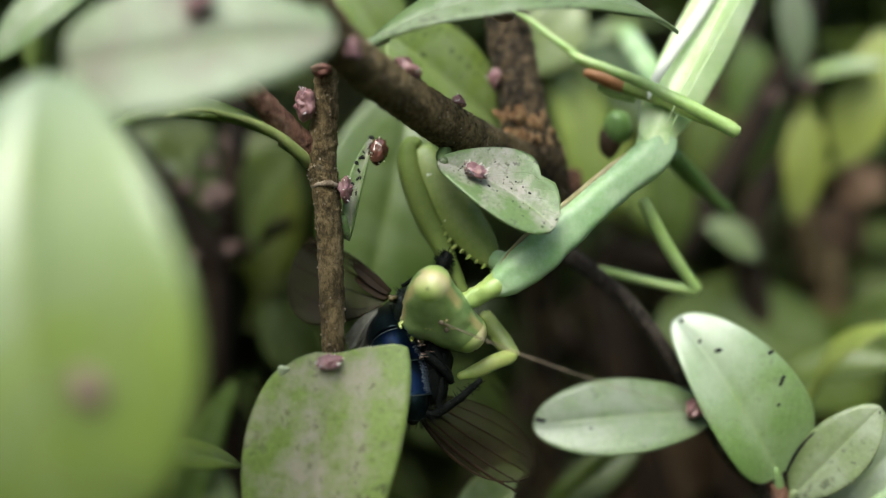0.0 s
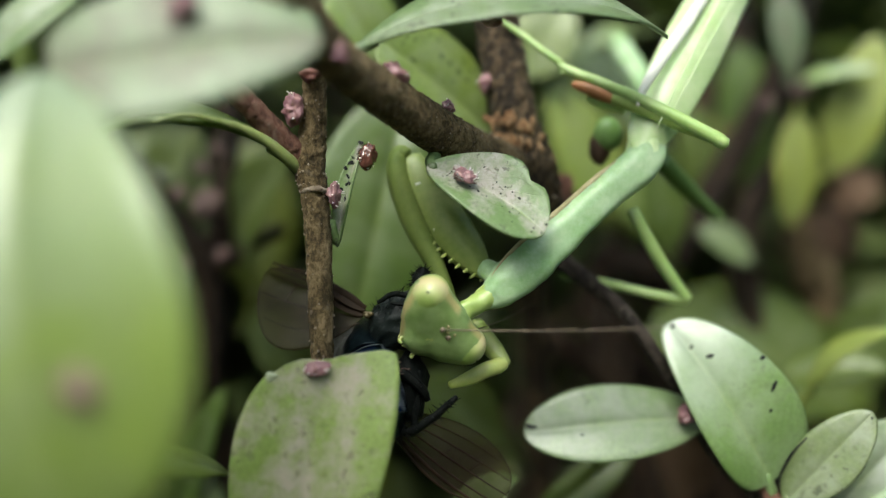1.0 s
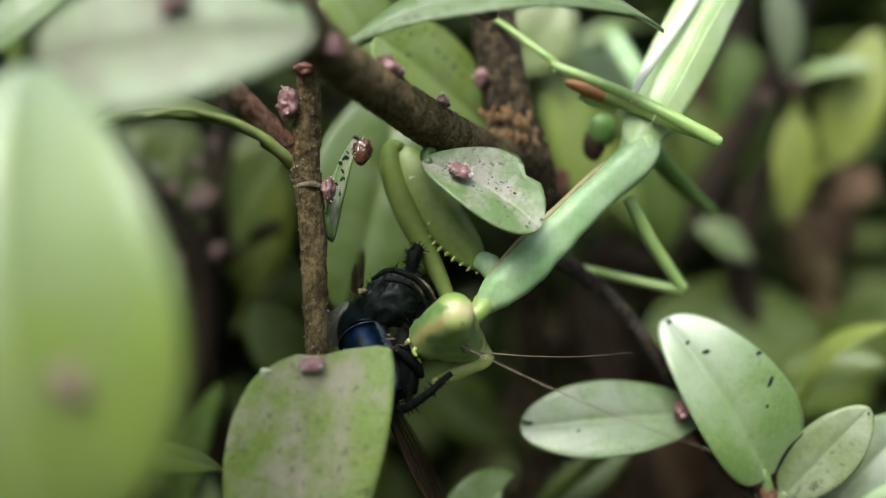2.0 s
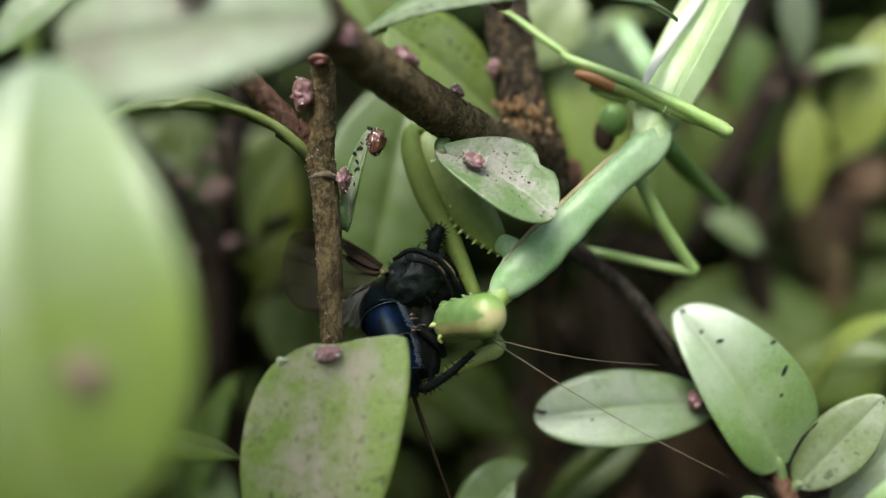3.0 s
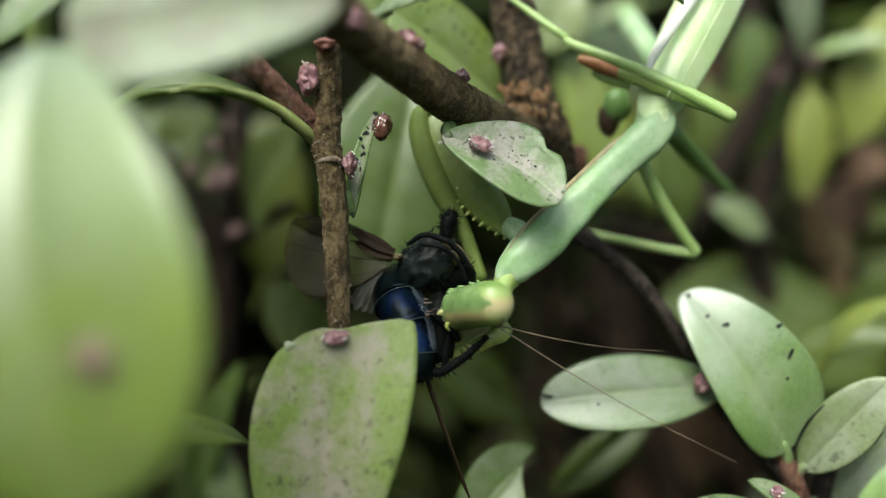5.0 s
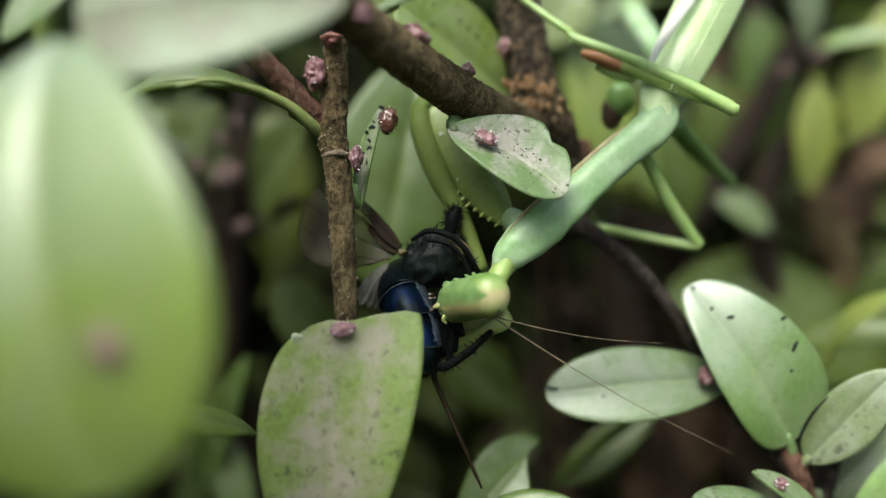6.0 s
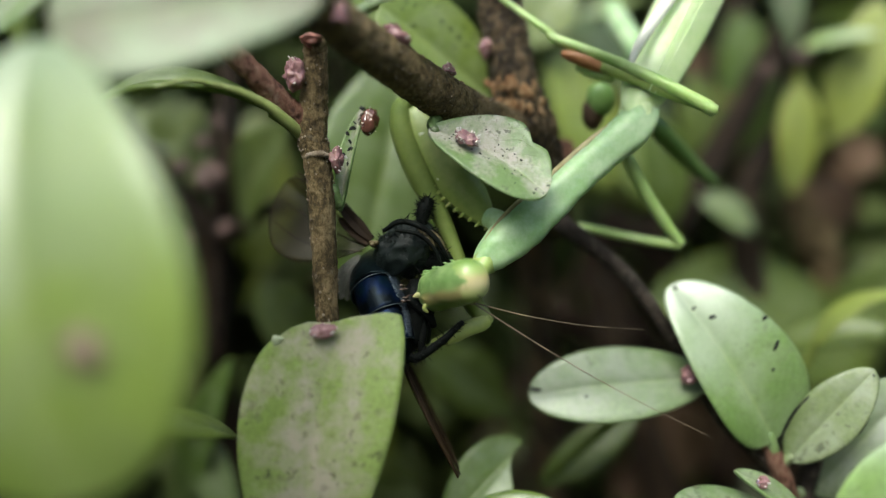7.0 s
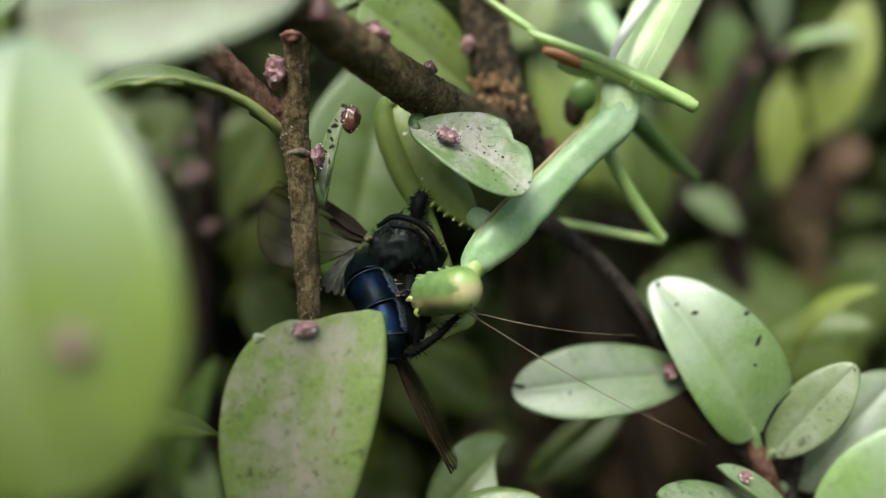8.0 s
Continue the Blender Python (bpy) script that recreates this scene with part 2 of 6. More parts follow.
def eye_material():
    """Banded eye: yellow-green above and below, tan across the middle."""
    m, nt, b = material("mantis_eye")
    ob = coords(nt, "Object")
    sep = nt.nodes.new("ShaderNodeSeparateXYZ")
    link(nt, ob, sep.inputs[0])
    n1, n2 = noise_tex(nt, ob, 900, 4), noise_tex(nt, ob, 9000, 3)
    place = math_node(nt, 'ADD', mask(nt, sep.outputs[2], -0.0013, 0.0013), math_node(nt, 'MULTIPLY', math_node(nt, 'SUBTRACT', n1, 0.5), 0.10))
    link(nt, ramp(nt, place, (0.06, (0.24, 0.33, 0.08)), (0.22, (0.46, 0.50, 0.20)), (0.42, (0.56, 0.50, 0.28)), (0.56, (0.50, 0.44, 0.22)), (0.68, (0.34, 0.42, 0.14)), (0.90, (0.17, 0.28, 0.07))), b.inputs["Base Color"])
    b.inputs["Roughness"].default_value = 0.36
    b.inputs["Coat Weight"].default_value = 0.15
    b.inputs["Subsurface Weight"].default_value = 0.15
    b.inputs["Subsurface Radius"].default_value = (0.0006, 0.0008, 0.0003)
    b.inputs["Subsurface Scale"].default_value = 1.0
    bump(nt, b, n2, 0.15, 0.00002)


eye_material()
plain_material("cheek_cream", (0.42, 0.44, 0.16), (0.56, 0.54, 0.26), 1500, rough=0.4)
plain_material("mantis_olive", (0.17, 0.23, 0.055), (0.28, 0.33, 0.10), 400, rough=0.4, sss=0.2)
plain_material("mantis_pale", (0.70, 0.72, 0.62), (0.82, 0.81, 0.74), 600, rough=0.4)
plain_material("stalk_green", (0.17, 0.21, 0.06), (0.30, 0.34, 0.13), 500, rough=0.42, sss=0.2)
# darker copy of mantis_olive; the shank's shade is in the colour
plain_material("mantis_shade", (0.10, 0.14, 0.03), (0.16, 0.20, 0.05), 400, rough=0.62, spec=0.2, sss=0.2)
plain_material("cheek_tan", (0.30, 0.28, 0.11), (0.44, 0.38, 0.19), 1500, rough=0.4)
plain_material("mantis_rust", (0.32, 0.13, 0.05), (0.46, 0.22, 0.10), 500, rough=0.45)
# mantis green darkened to hold the shade under the body
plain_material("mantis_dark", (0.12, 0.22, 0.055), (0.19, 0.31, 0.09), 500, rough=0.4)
plain_material("fly_hair", (0.10, 0.13, 0.18), (0.22, 0.26, 0.32), 900, rough=0.3, metallic=0.4)
plain_material("ridge_brown", (0.32, 0.27, 0.13), (0.46, 0.40, 0.24), 900, rough=0.5)
plain_material("antenna_brown", (0.10, 0.075, 0.05), (0.22, 0.17, 0.11), 900, rough=0.5)
plain_material("jet", (0.006, 0.006, 0.006), (0.014, 0.013, 0.012), 900, rough=0.4, spec=0.2)
plain_material("fly_black", (0.003, 0.003, 0.003), (0.010, 0.012, 0.011), 1500, rough=0.5, spec=0.06, bump_strength=1.0)
plain_material("fly_rim", (0.035, 0.05, 0.06), (0.08, 0.10, 0.115), 1500, rough=0.3, metallic=0.5)
plain_material("fly_thorax", (0.004, 0.006, 0.006), (0.016, 0.022, 0.021), 700, rough=0.42, spec=0.3, bump_strength=0.8)
plain_material("fly_joint", (0.05, 0.035, 0.014), (0.16, 0.12, 0.05), 900, rough=0.45)
plain_material("flesh", (0.06, 0.03, 0.025), (0.27, 0.21, 0.17), 900, rough=0.25)
plain_material("scale_pink", (0.13, 0.055, 0.065), (0.34, 0.185, 0.20), 900, rough=0.34, sss=0.2, bump_strength=0.8)
plain_material("scale_dull", (0.065, 0.036, 0.032), (0.15, 0.095, 0.082), 700, rough=0.5)
plain_material("scale_pale", (0.16, 0.105, 0.085), (0.25, 0.17, 0.14), 900, rough=0.45)
plain_material("scale_brown", (0.09, 0.032, 0.024), (0.17, 0.070, 0.052), 700, rough=0.10, coat=0.7)
plain_material("wax_white", (0.66, 0.60, 0.56), (0.82, 0.78, 0.76), 1200, rough=0.3, sss=0.2)
plain_material("wax_green", (0.30, 0.36, 0.20), (0.48, 0.52, 0.38), 900, rough=0.4)
plain_material("bud_red", (0.14, 0.05, 0.04), (0.30, 0.14, 0.11), 900, rough=0.45)
plain_material("withered", (0.085, 0.048, 0.026), (0.17, 0.105, 0.062), 300, rough=0.7)
plain_material("dead_leaf", (0.024, 0.012, 0.005), (0.066, 0.033, 0.013), 300, rough=0.7)


def fly_plate(name, dark, mid, light):
    """Metallic shell whose tint shifts in soft patches."""
    m, nt, b = material(name)
    ob = coords(nt, "Object")
    n1 = noise_tex(nt, ob, 330, 3)
    n2 = noise_tex(nt, ob, 3000, 3, 0.6)
    link(nt, ramp(nt, n1, (0.40, dark), (0.50, mid), (0.60, light)), b.inputs["Base Color"])
    b.inputs["Metallic"].default_value = 0.75
    link(nt, math_node(nt, 'ADD', math_node(nt, 'MULTIPLY', n2, 0.25), 0.20), b.inputs["Roughness"])
    bump(nt, b, n2, 0.7, 0.00003)


def wing_membrane():
    m, nt, b = material("wing_membrane")
    ob = coords(nt, "Object")
    n1 = noise_tex(nt, ob, 500, 3)
    link(nt, mix(nt, n1, (0.045, 0.035, 0.024), (0.10, 0.085, 0.065)), b.inputs["Base Color"])
    b.inputs["Roughness"].default_value = 0.35
    b.inputs["Specular IOR Level"].default_value = 0.25
    t = nt.nodes.new("ShaderNodeBsdfTransparent")
    t.inputs["Color"].default_value = (0.80, 0.77, 0.70, 1)
    ms = nt.nodes.new("ShaderNodeMixShader")
    sep = nt.nodes.new("ShaderNodeSeparateXYZ")
    link(nt, coords(nt, "UV"), sep.inputs[0])
    link(nt, math_node(nt, 'ADD', math_node(nt, 'MULTIPLY', mask(nt, sep.outputs[1], 0.6, 0.05), 0.45), 0.11), ms.inputs[0])
    link(nt, t.outputs[0], ms.inputs[1])
    link(nt, b.outputs[0], ms.inputs[2])
    link(nt, ms.outputs[0], nt.nodes["Material Output"].inputs["Surface"])


fly_plate("fly_blue", (0.008, 0.014, 0.020), (0.010, 0.028, 0.10), (0.02, 0.055, 0.075))
fly_plate("fly_teal", (0.006, 0.010, 0.013), (0.014, 0.026, 0.034), (0.035, 0.06, 0.07))
wing_membrane()
plain_material("wing_lobe", (0.12, 0.11, 0.09), (0.26, 0.25, 0.22), 1400, rough=0.4)
plain_material("wing_vein", (0.014, 0.008, 0.004), (0.035, 0.021, 0.011), 900, rough=0.6, spec=0.12)


def soil_material():
    m, nt, b = material("soil")
    ob = coords(nt, "Object")
    n1 = noise_tex(nt, ob, 45, 6, 0.65)
    n2 = noise_tex(nt, ob, 420, 6, 0.7)
    link(nt, ramp(nt, math_node(nt, 'ADD', math_node(nt, 'MULTIPLY', n1, 0.6), math_node(nt, 'MULTIPLY', n2, 0.4)),
                  (0.38, (0.014, 0.008, 0.005)), (0.52, (0.040, 0.023, 0.013)), (0.66, (0.09, 0.052, 0.028))), b.inputs["Base Color"])
    b.inputs["Roughness"].default_value = 0.9
    bump(nt, b, n2, 0.9, 0.003)


soil_material()

# ---------------------------------------------------------------- building helpers
PIVOT = {}


def V(p):
    return Vector(p)


def thing(name, pivot, label, category, group="", kind=""):
    ob = new(name)
    ob.empty_display_size = 0.002
    PIVOT[ob] = V(pivot)
    ob.location = (V(pivot) + V((0, 0, HEIGHT))) * MM
    return tagged(ob, label, category, group, kind)


def part(name, bm, mat, parent, label="", pivot=None, smooth=True):
    """Links a bmesh, given in scene millimetres, as one mesh under its thing or part."""
    pivot = PIVOT[parent] if pivot is None else V(pivot)
    for v in bm.verts:
        v.co = (v.co - pivot) * MM
    bmesh.ops.recalc_face_normals(bm, faces=bm.faces)
    me = bpy.data.meshes.new(name)
    bm.to_mesh(me)
    bm.free()
    if smooth:
        me.polygons.foreach_set("use_smooth", [True] * len(me.polygons))
    for m in (mat if isinstance(mat, (list, tuple)) else [mat]):
        me.materials.append(MAT[m])
    ob = new(name, me)
    ob.parent = parent
    ob.location = (pivot - PIVOT[parent]) * MM
    PIVOT[ob] = pivot
    return tagged(ob, label)


def joint(name, parent, pivot, label=""):
    ob = new(name)
    ob.empty_display_size = 0.001
    ob.parent = parent
    PIVOT[ob] = V(pivot)
    ob.location = (V(pivot) - PIVOT[parent]) * MM
    return tagged(ob, label)


def spline(points, n):
    """n + 1 points of a smooth line through the given ones; each may carry more values after x, y, z."""
    pts = [np.array(p, float) for p in points]
    if len(pts) == 2:
        return [pts[0] + (pts[1] - pts[0]) * k / n for k in range(n + 1)]
    ext = [2 * pts[0] - pts[1]] + pts + [2 * pts[-1] - pts[-2]]
    out = []
    for k in range(n + 1):
        u = k / n * (len(pts) - 1)
        i = min(int(u), len(pts) - 2)
        f = u - i
        a, b, c, d = ext[i:i + 4]
        out.append(0.5 * (2 * b + (c - a) * f + (2 * a - 5 * b + 4 * c - d) * f ** 2 + (3 * b - a - 3 * c + d) * f ** 3))
    return out


def tube(bm, points, n=12, seg=10, rough=0.0, grain=1.0, flat=1.0, flat_axis=(0, 1, 0), seed=0.0, caps=True, keel=0.0):
    """A tapering tube through points (x, y, z, radius). flat squeezes it along flat_axis; rough is radial unevenness in mm."""
    line = spline(points, n)
    rings = []
    ref = V(flat_axis)
    for k, p in enumerate(line):
        q0, q1 = line[max(k - 1, 0)], line[min(k + 1, n)]
        t = V(q1[:3] - q0[:3]).normalized()
        e1 = (ref - t * ref.dot(t))
        if e1.length < 1e-3:
            e1 = t.orthogonal()
        e1.normalize()
        e2 = t.cross(e1)
        c, r = V(p[:3]), max(p[3], 0.004)
        ring = []
        for j in range(seg):
            a = 2 * math.pi * j / seg
            d = e1 * math.cos(a) * flat + e2 * math.sin(a)
            w = r * (1 + keel * (max(0.0, math.cos(a - 3.6)) ** 12 + 0.7 * max(0.0, math.cos(a - 2.3)) ** 14 - 0.4 * max(0.0, math.cos(a - 2.95)) ** 10))
            if rough:
                w += rough * (noise.noise((c + d * r) * grain + V((seed, 0, 0))) + 0.5 * noise.noise((c + d * r) * grain * 2.7 + V((seed, 5, 0))) + 0.35 * noise.noise((c + d * r) * grain * 6.1 + V((seed, 9, 0))))
            ring.append(bm.verts.new(c + d * w))
        rings.append(ring)
    for a, b in zip(rings, rings[1:]):
        for j in range(seg):
            bm.faces.new((a[j], a[(j + 1) % seg], b[(j + 1) % seg], b[j]))
    if caps:
        for ring, sgn in ((rings[0], -1), (rings[-1], 1)):
            mid = sum((v.co for v in ring), V((0, 0, 0))) / seg
            k = 0 if sgn < 0 else n
            t = V(line[k][:3] - line[k - 1 if k else 1][:3]).normalized() if k else V(line[0][:3] - line[1][:3]).normalized()
            tip = bm.verts.new(mid + t * line[k][3] * 0.5)
            for j in range(seg):
                bm.faces.new((ring[j], ring[(j + 1) % seg], tip))
    return bm


def blob(bm, centre, radii, axes=None, nu=14, nv=10, rough=0.0, grain=1.0, power=1.0):
    """An egg-like body with three half-lengths along three axes."""
    ex, ey, ez = axes or (V((1, 0, 0)), V((0, 1, 0)), V((0, 0, 1)))
    c = V(centre)

    def at(a, b):
        d = ex * (radii[0] * math.cos(b) * math.cos(a)) + ey * (radii[1] * math.cos(b) * math.sin(a)) + ez * (radii[2] * math.sin(b))
        p = c + d
        return p + d.normalized() * rough * (noise.noise(p * grain) + 0.6 * noise.noise(p * grain * 2.6)) if rough else p

    rows = [[bm.verts.new(at(2 * math.pi * i / nu, math.pi * (j / nv - 0.5))) for i in range(nu)] for j in range(1, nv)]
    lo, hi = bm.verts.new(at(0, -math.pi / 2)), bm.verts.new(at(0, math.pi / 2))
    for a, b in zip(rows, rows[1:]):
        for i in range(nu):
            bm.faces.new((a[i], a[(i + 1) % nu], b[(i + 1) % nu], b[i]))
    for i in range(nu):
        bm.faces.new((rows[0][i], lo, rows[0][(i + 1) % nu]))
        bm.faces.new((rows[-1][i], rows[-1][(i + 1) % nu], hi))
    return bm


ACROSS = (-1, -0.93, -0.75, -0.5, -0.25, -0.08, 0, 0.08, 0.25, 0.5, 0.75, 0.93, 1)


def leaf_bm(base, tip, width, face, p=0.85, q=0.62, fold=0.10, cup=0.0, curl=0.06, bend=0.0, twist=0.0, wave=0.12,
            thick=0.22, notch=None, bite=0.0, blunt=0.0, petiole=None, seed=0.0, rows=22, skew=0.0, halves=(1.0, 1.0)):
    """A thick leathery leaf from base to tip, facing face. fold and cup raise its margins, curl arches and bend droops it; notch is
    (place, width, depth, side) of a dent in one margin, bite shortens one side of the tip, blunt cuts it off, halves narrows one half
    of the blade, petiole is the point where its stalk starts."""
    base, tip = V(base), V(tip)
    along = tip - base
    length = along.length
    a = along / length
    n0 = V(face) - a * a.dot(V(face))
    n0.normalize()
    s0 = a.cross(n0)
    bm = bmesh.new()
    uvl = bm.loops.layers.uv.new("UVMap")
    top, low = [], []
    for k in range(rows + 1):
        s = k / rows
        s = 0.5 - 0.5 * math.cos(math.pi * s) if 0 < k < rows else s
        half = width / 2 * max(math.sin(math.pi * (min(max(s, 0.0), 1.0) * (1 - blunt)) ** p), 0.0) ** q + 0.02
        turn = math.radians(twist) * (s - 0.5)
        n, sd = n0 * math.cos(turn) + s0 * math.sin(turn), s0 * math.cos(turn) - n0 * math.sin(turn)
        rt, rl = [], []
        for v in ACROSS:
            w = half * halves[0 if v < 0 else 1]
            ss = s
            if notch and v * notch[3] > 0:
                w *= 1 - notch[2] * math.exp(-((s - notch[0]) / notch[1]) ** 2) * abs(v)
            if bite:
                ss = s * (1 - abs(bite) * (0.5 + 0.5 * v * bite / abs(bite)) ** (1.0 if blunt else 1.2) * s)
            if blunt:
                ss += 0.015 * (noise.noise((v * 2.6, seed, 0.3)) + 0.5 * noise.noise((v * 7.0, seed, 1.3))) * s ** 8 - 0.024 * abs(v) ** 6 * s ** 12
            c = base + a * (length * ss) + sd * (v * w + skew * width * math.sin(math.pi * ss))
            up = curl * length * 4 * ss * (1 - ss) - bend * length * ss * ss + fold * abs(v) * half + cup * v * v * half
            up -= 0.035 * width * math.exp(-(v / 0.1) ** 2) * math.sin(math.pi * min(ss, 1.0)) ** 0.5
            q3 = c * 0.22 + V((seed, seed * 0.7, 0))
            up += wave * noise.noise(q3) * 2 * (0.3 + abs(v))
            edge = 0.25 if abs(v) == 1 else 1.0
            c = c + n * up
            rt.append(bm.verts.new(c + n * thick * 0.5 * edge))
            rl.append(bm.verts.new(c - n * thick * 0.5 * edge))
        top.append(rt)
        low.append(rl)
    m = len(ACROSS)

    def face4(vs, uvs):
        f = bm.faces.new(vs)
        for lp, uv in zip(f.loops, uvs):
            lp[uvl].uv = uv

    for k in range(rows):
        for j in range(m - 1):
            u0, u1, v0, v1 = (ACROSS[j] + 1) / 2, (ACROSS[j + 1] + 1) / 2, k / rows, (k + 1) / rows
            face4((top[k][j], top[k][j + 1], top[k + 1][j + 1], top[k + 1][j]), ((u0, v0), (u1, v0), (u1, v1), (u0, v1)))
            face4((low[k][j], low[k + 1][j], low[k + 1][j + 1], low[k][j + 1]), ((u0, v0), (u0, v1), (u1, v1), (u1, v0)))
        for j in (0, m - 1):
            u = (ACROSS[j] + 1) / 2
            face4((top[k][j], top[k + 1][j], low[k + 1][j], low[k][j]), ((u, k / rows), (u, (k + 1) / rows), (u, (k + 1) / rows), (u, k / rows)))
    for k in (0, rows):
        for j in range(m - 1):
            u0, u1 = (ACROSS[j] + 1) / 2, (ACROSS[j + 1] + 1) / 2
            face4((top[k][j], low[k][j], low[k][j + 1], top[k][j + 1]), ((u0, k / rows),) * 2 + ((u1, k / rows),) * 2)
    if petiole is not None:
        e = V(petiole)
        inner = base + a * length * 0.05 + n0 * 0.05
        tube(bm, [(*e, 0.42), (*(e.lerp(base, 0.6)), 0.36), (*inner, 0.28)], 5, 7)
    return bm


def leaf(parent, mat, base, tip, width, face, label="", **kw):
    return part("leaf", leaf_bm(base, tip, width, face, **kw), mat, parent, label, pivot=base)


def flecks(ob, spots, mat="jet"):
    """Sooty flecks stuck on a leaf, at (across, along, half-length, half-width, turn) of its blade."""
    me = ob.data
    uv = np.empty(len(me.loops) * 2)
    me.uv_layers[0].data.foreach_get("uv", uv)
    uv = uv.reshape(-1, 2)
    for x, y, a, b, turn in spots:
        k = int(np.argmin(((uv - (x, y)) ** 2).sum(1)))
        v = me.vertices[me.loops[k].vertex_index]
        c, n = v.co / MM + PIVOT[ob], v.normal
        if n.y > 0:
            c, n = c + V((0, -0.26, 0)), -n
        s1 = V((math.cos(turn), 0, math.sin(turn)))
        s1 = (s1 - n * n.dot(s1)).normalized()
        part("fleck", blob(bmesh.new(), c, (a, b, 0.04), (s1, n.cross(s1), n), 10, 6, rough=0.05, grain=6), mat, ob.parent, "dark sooty fleck", pivot=c)


# ---------------------------------------------------------------- ground
def build_ground():
    bm = bmesh.new()
    n = 60
    grid = [[None] * (n + 1) for _ in range(n + 1)]
    for i in range(n + 1):
        for j in range(n + 1):
            u, v = i / n * 2 - 1, j / n * 2 - 1
            x = (abs(u) ** 6 * 60000 + abs(u) * 600) * (1 if u >= 0 else -1)
            y = (abs(v) ** 6 * 60000 + abs(v) * 600) * (1 if v >= 0 else -1) + 150
            h = 5 * noise.noise((x * 0.012, y * 0.012, 0)) + 2.2 * noise.noise((x * 0.05, y * 0.05, 3)) if abs(u) < 0.8 and abs(v) < 0.8 else 0
            grid[i][j] = bm.verts.new((x, y, h - HEIGHT))
    for i in range(n):
        for j in range(n):
            bm.faces.new((grid[i][j], grid[i + 1][j], grid[i + 1][j + 1], grid[i][j + 1]))
    for v in bm.verts:
        v.co *= MM
        v.co.z += HEIGHT * MM
    me = bpy.data.meshes.new("ground")
    bm.to_mesh(me)
    bm.free()
    me.materials.append(MAT["soil"])
    tagged(new("ground", me), "dark brown bare garden soil under the hedge", "ground", kind="structure")


build_ground()


# ---------------------------------------------------------------- the shrub
shrub = thing("shrub", (8.75, 55.00, 0.00), "small-leaved evergreen shrub with brown twigs and dusty leaves", "shrub")
shrub.location.z = 0.0
PIVOT[shrub] = Vector((PIVOT[shrub].x, PIVOT[shrub].y, -HEIGHT))


def branch(points, mat, n=30, seg=18, rough=0.09, grain=2.2, label="", parent=None, seed=0.0):
    return part("branch", tube(bmesh.new(), points, n, seg, rough, grain, seed=seed), mat, parent or shrub, label, pivot=points[0][:3])


# the main stem, down to the soil
STEM_POINTS = [(*(3.94, 53.00, 23.46), 1.45), (*(4.06, 52.00, 17.65), 1.5), (*(4.63, 51.50, 13.69), 1.5), (*(5.33, 51.00, 9.80), 1.6), (*(6.31, 51.00, 7.17), 1.75), (*(7.27, 52.50, 4.49), 1.5),
               (*(8.49, 56.00, 1.28), 1.2), (*(8.55, 66.00, -3.84), 1.2), (14.0, 84.0, -60.0, 1.7), (14.0, 90.0, -142.0, 2.2)]
stem = branch(STEM_POINTS, "bark_old", 170, 44, 0.2, 1.6, "dark rough-barked main stem", seed=3)
# thick side branch that leans out of it towards the camera
LIMB_POINTS = [(*(-7.01, 33.50, 12.61), 1.05), (*(-5.94, 36.00, 11.69), 1.1), (*(-4.65, 38.00, 10.49), 1.12), (*(-2.45, 41.00, 9.42), 1.22), (*(0.53, 45.00, 8.09), 1.34), (*(3.07, 48.50, 7.25), 1.5), (*(5.86, 51.00, 6.72), 1.5)]
limb = branch(LIMB_POINTS,
              "bark_young", 150, 44, 0.11, 2.2, "thick brown twig with fine warty bark", seed=7)
# upright twig in front
TWIG_POINTS = [(*(-6.81, 43.20, 11.10), 0.66), (*(-6.84, 43.60, 9.34), 0.70), (*(-7.06, 44.00, 7.32), 0.84), (*(-7.13, 44.00, 5.80), 0.86), (*(-6.81, 44.00, 4.25), 0.80), (*(-6.55, 44.00, 0.68), 0.74), (*(-6.29, 44.00, -5.15), 0.66),
               (*(-5.93, 44.50, -11.76), 0.7), (*(-5.09, 48.00, -30.36), 0.8), (-3.0, 60.0, -142.0, 1.2)]
twig = branch(TWIG_POINTS, "bark_young", 200, 36, 0.09, 2.6, "upright brown twig with a fork", seed=11)
spur = branch([(*(-7.45, 44.20, 6.54), 0.80), (*(-8.60, 43.40, 7.45), 0.72), (*(-9.81, 42.40, 8.77), 0.66), (*(-10.95, 41.40, 9.94), 0.62), (*(-13.21, 39.50, 12.25), 0.6)],
              "bark_red", 80, 28, 0.08, 2.4, "reddish young side shoot", seed=13)
# low dark runner that carries the leaves beside the mantis
runner = branch([(*(7.70, 52.00, 1.38), 0.75), (*(10.26, 50.50, -0.63), 0.55), (*(12.69, 49.80, -2.89), 0.48), (*(16.56, 50.30, -8.19), 0.46), (*(17.42, 49.60, -10.26), 0.48), (*(18.70, 49.20, -12.21), 0.50), (*(21.33, 49.00, -14.58), 0.56), (*(23.18, 49.50, -17.82), 0.6), (*(26.65, 52.00, -25.23), 0.7), (30.0, 62.0, -142.0, 1.1)],
                "bark_runner", 70, 14, 0.06, 2.0, "thin dark runner twig", seed=17)
part("shoot_base", tube(bmesh.new(), [(*(20.83, 48.60, -13.06), 0.34), (*(21.42, 48.40, -14.15), 0.6), (*(22.05, 48.60, -15.71), 0.62), (*(22.95, 49.00, -17.64), 0.55)], 12, 12, 0.05, 2.5), "bark_red", runner, "reddish-brown shoot base")
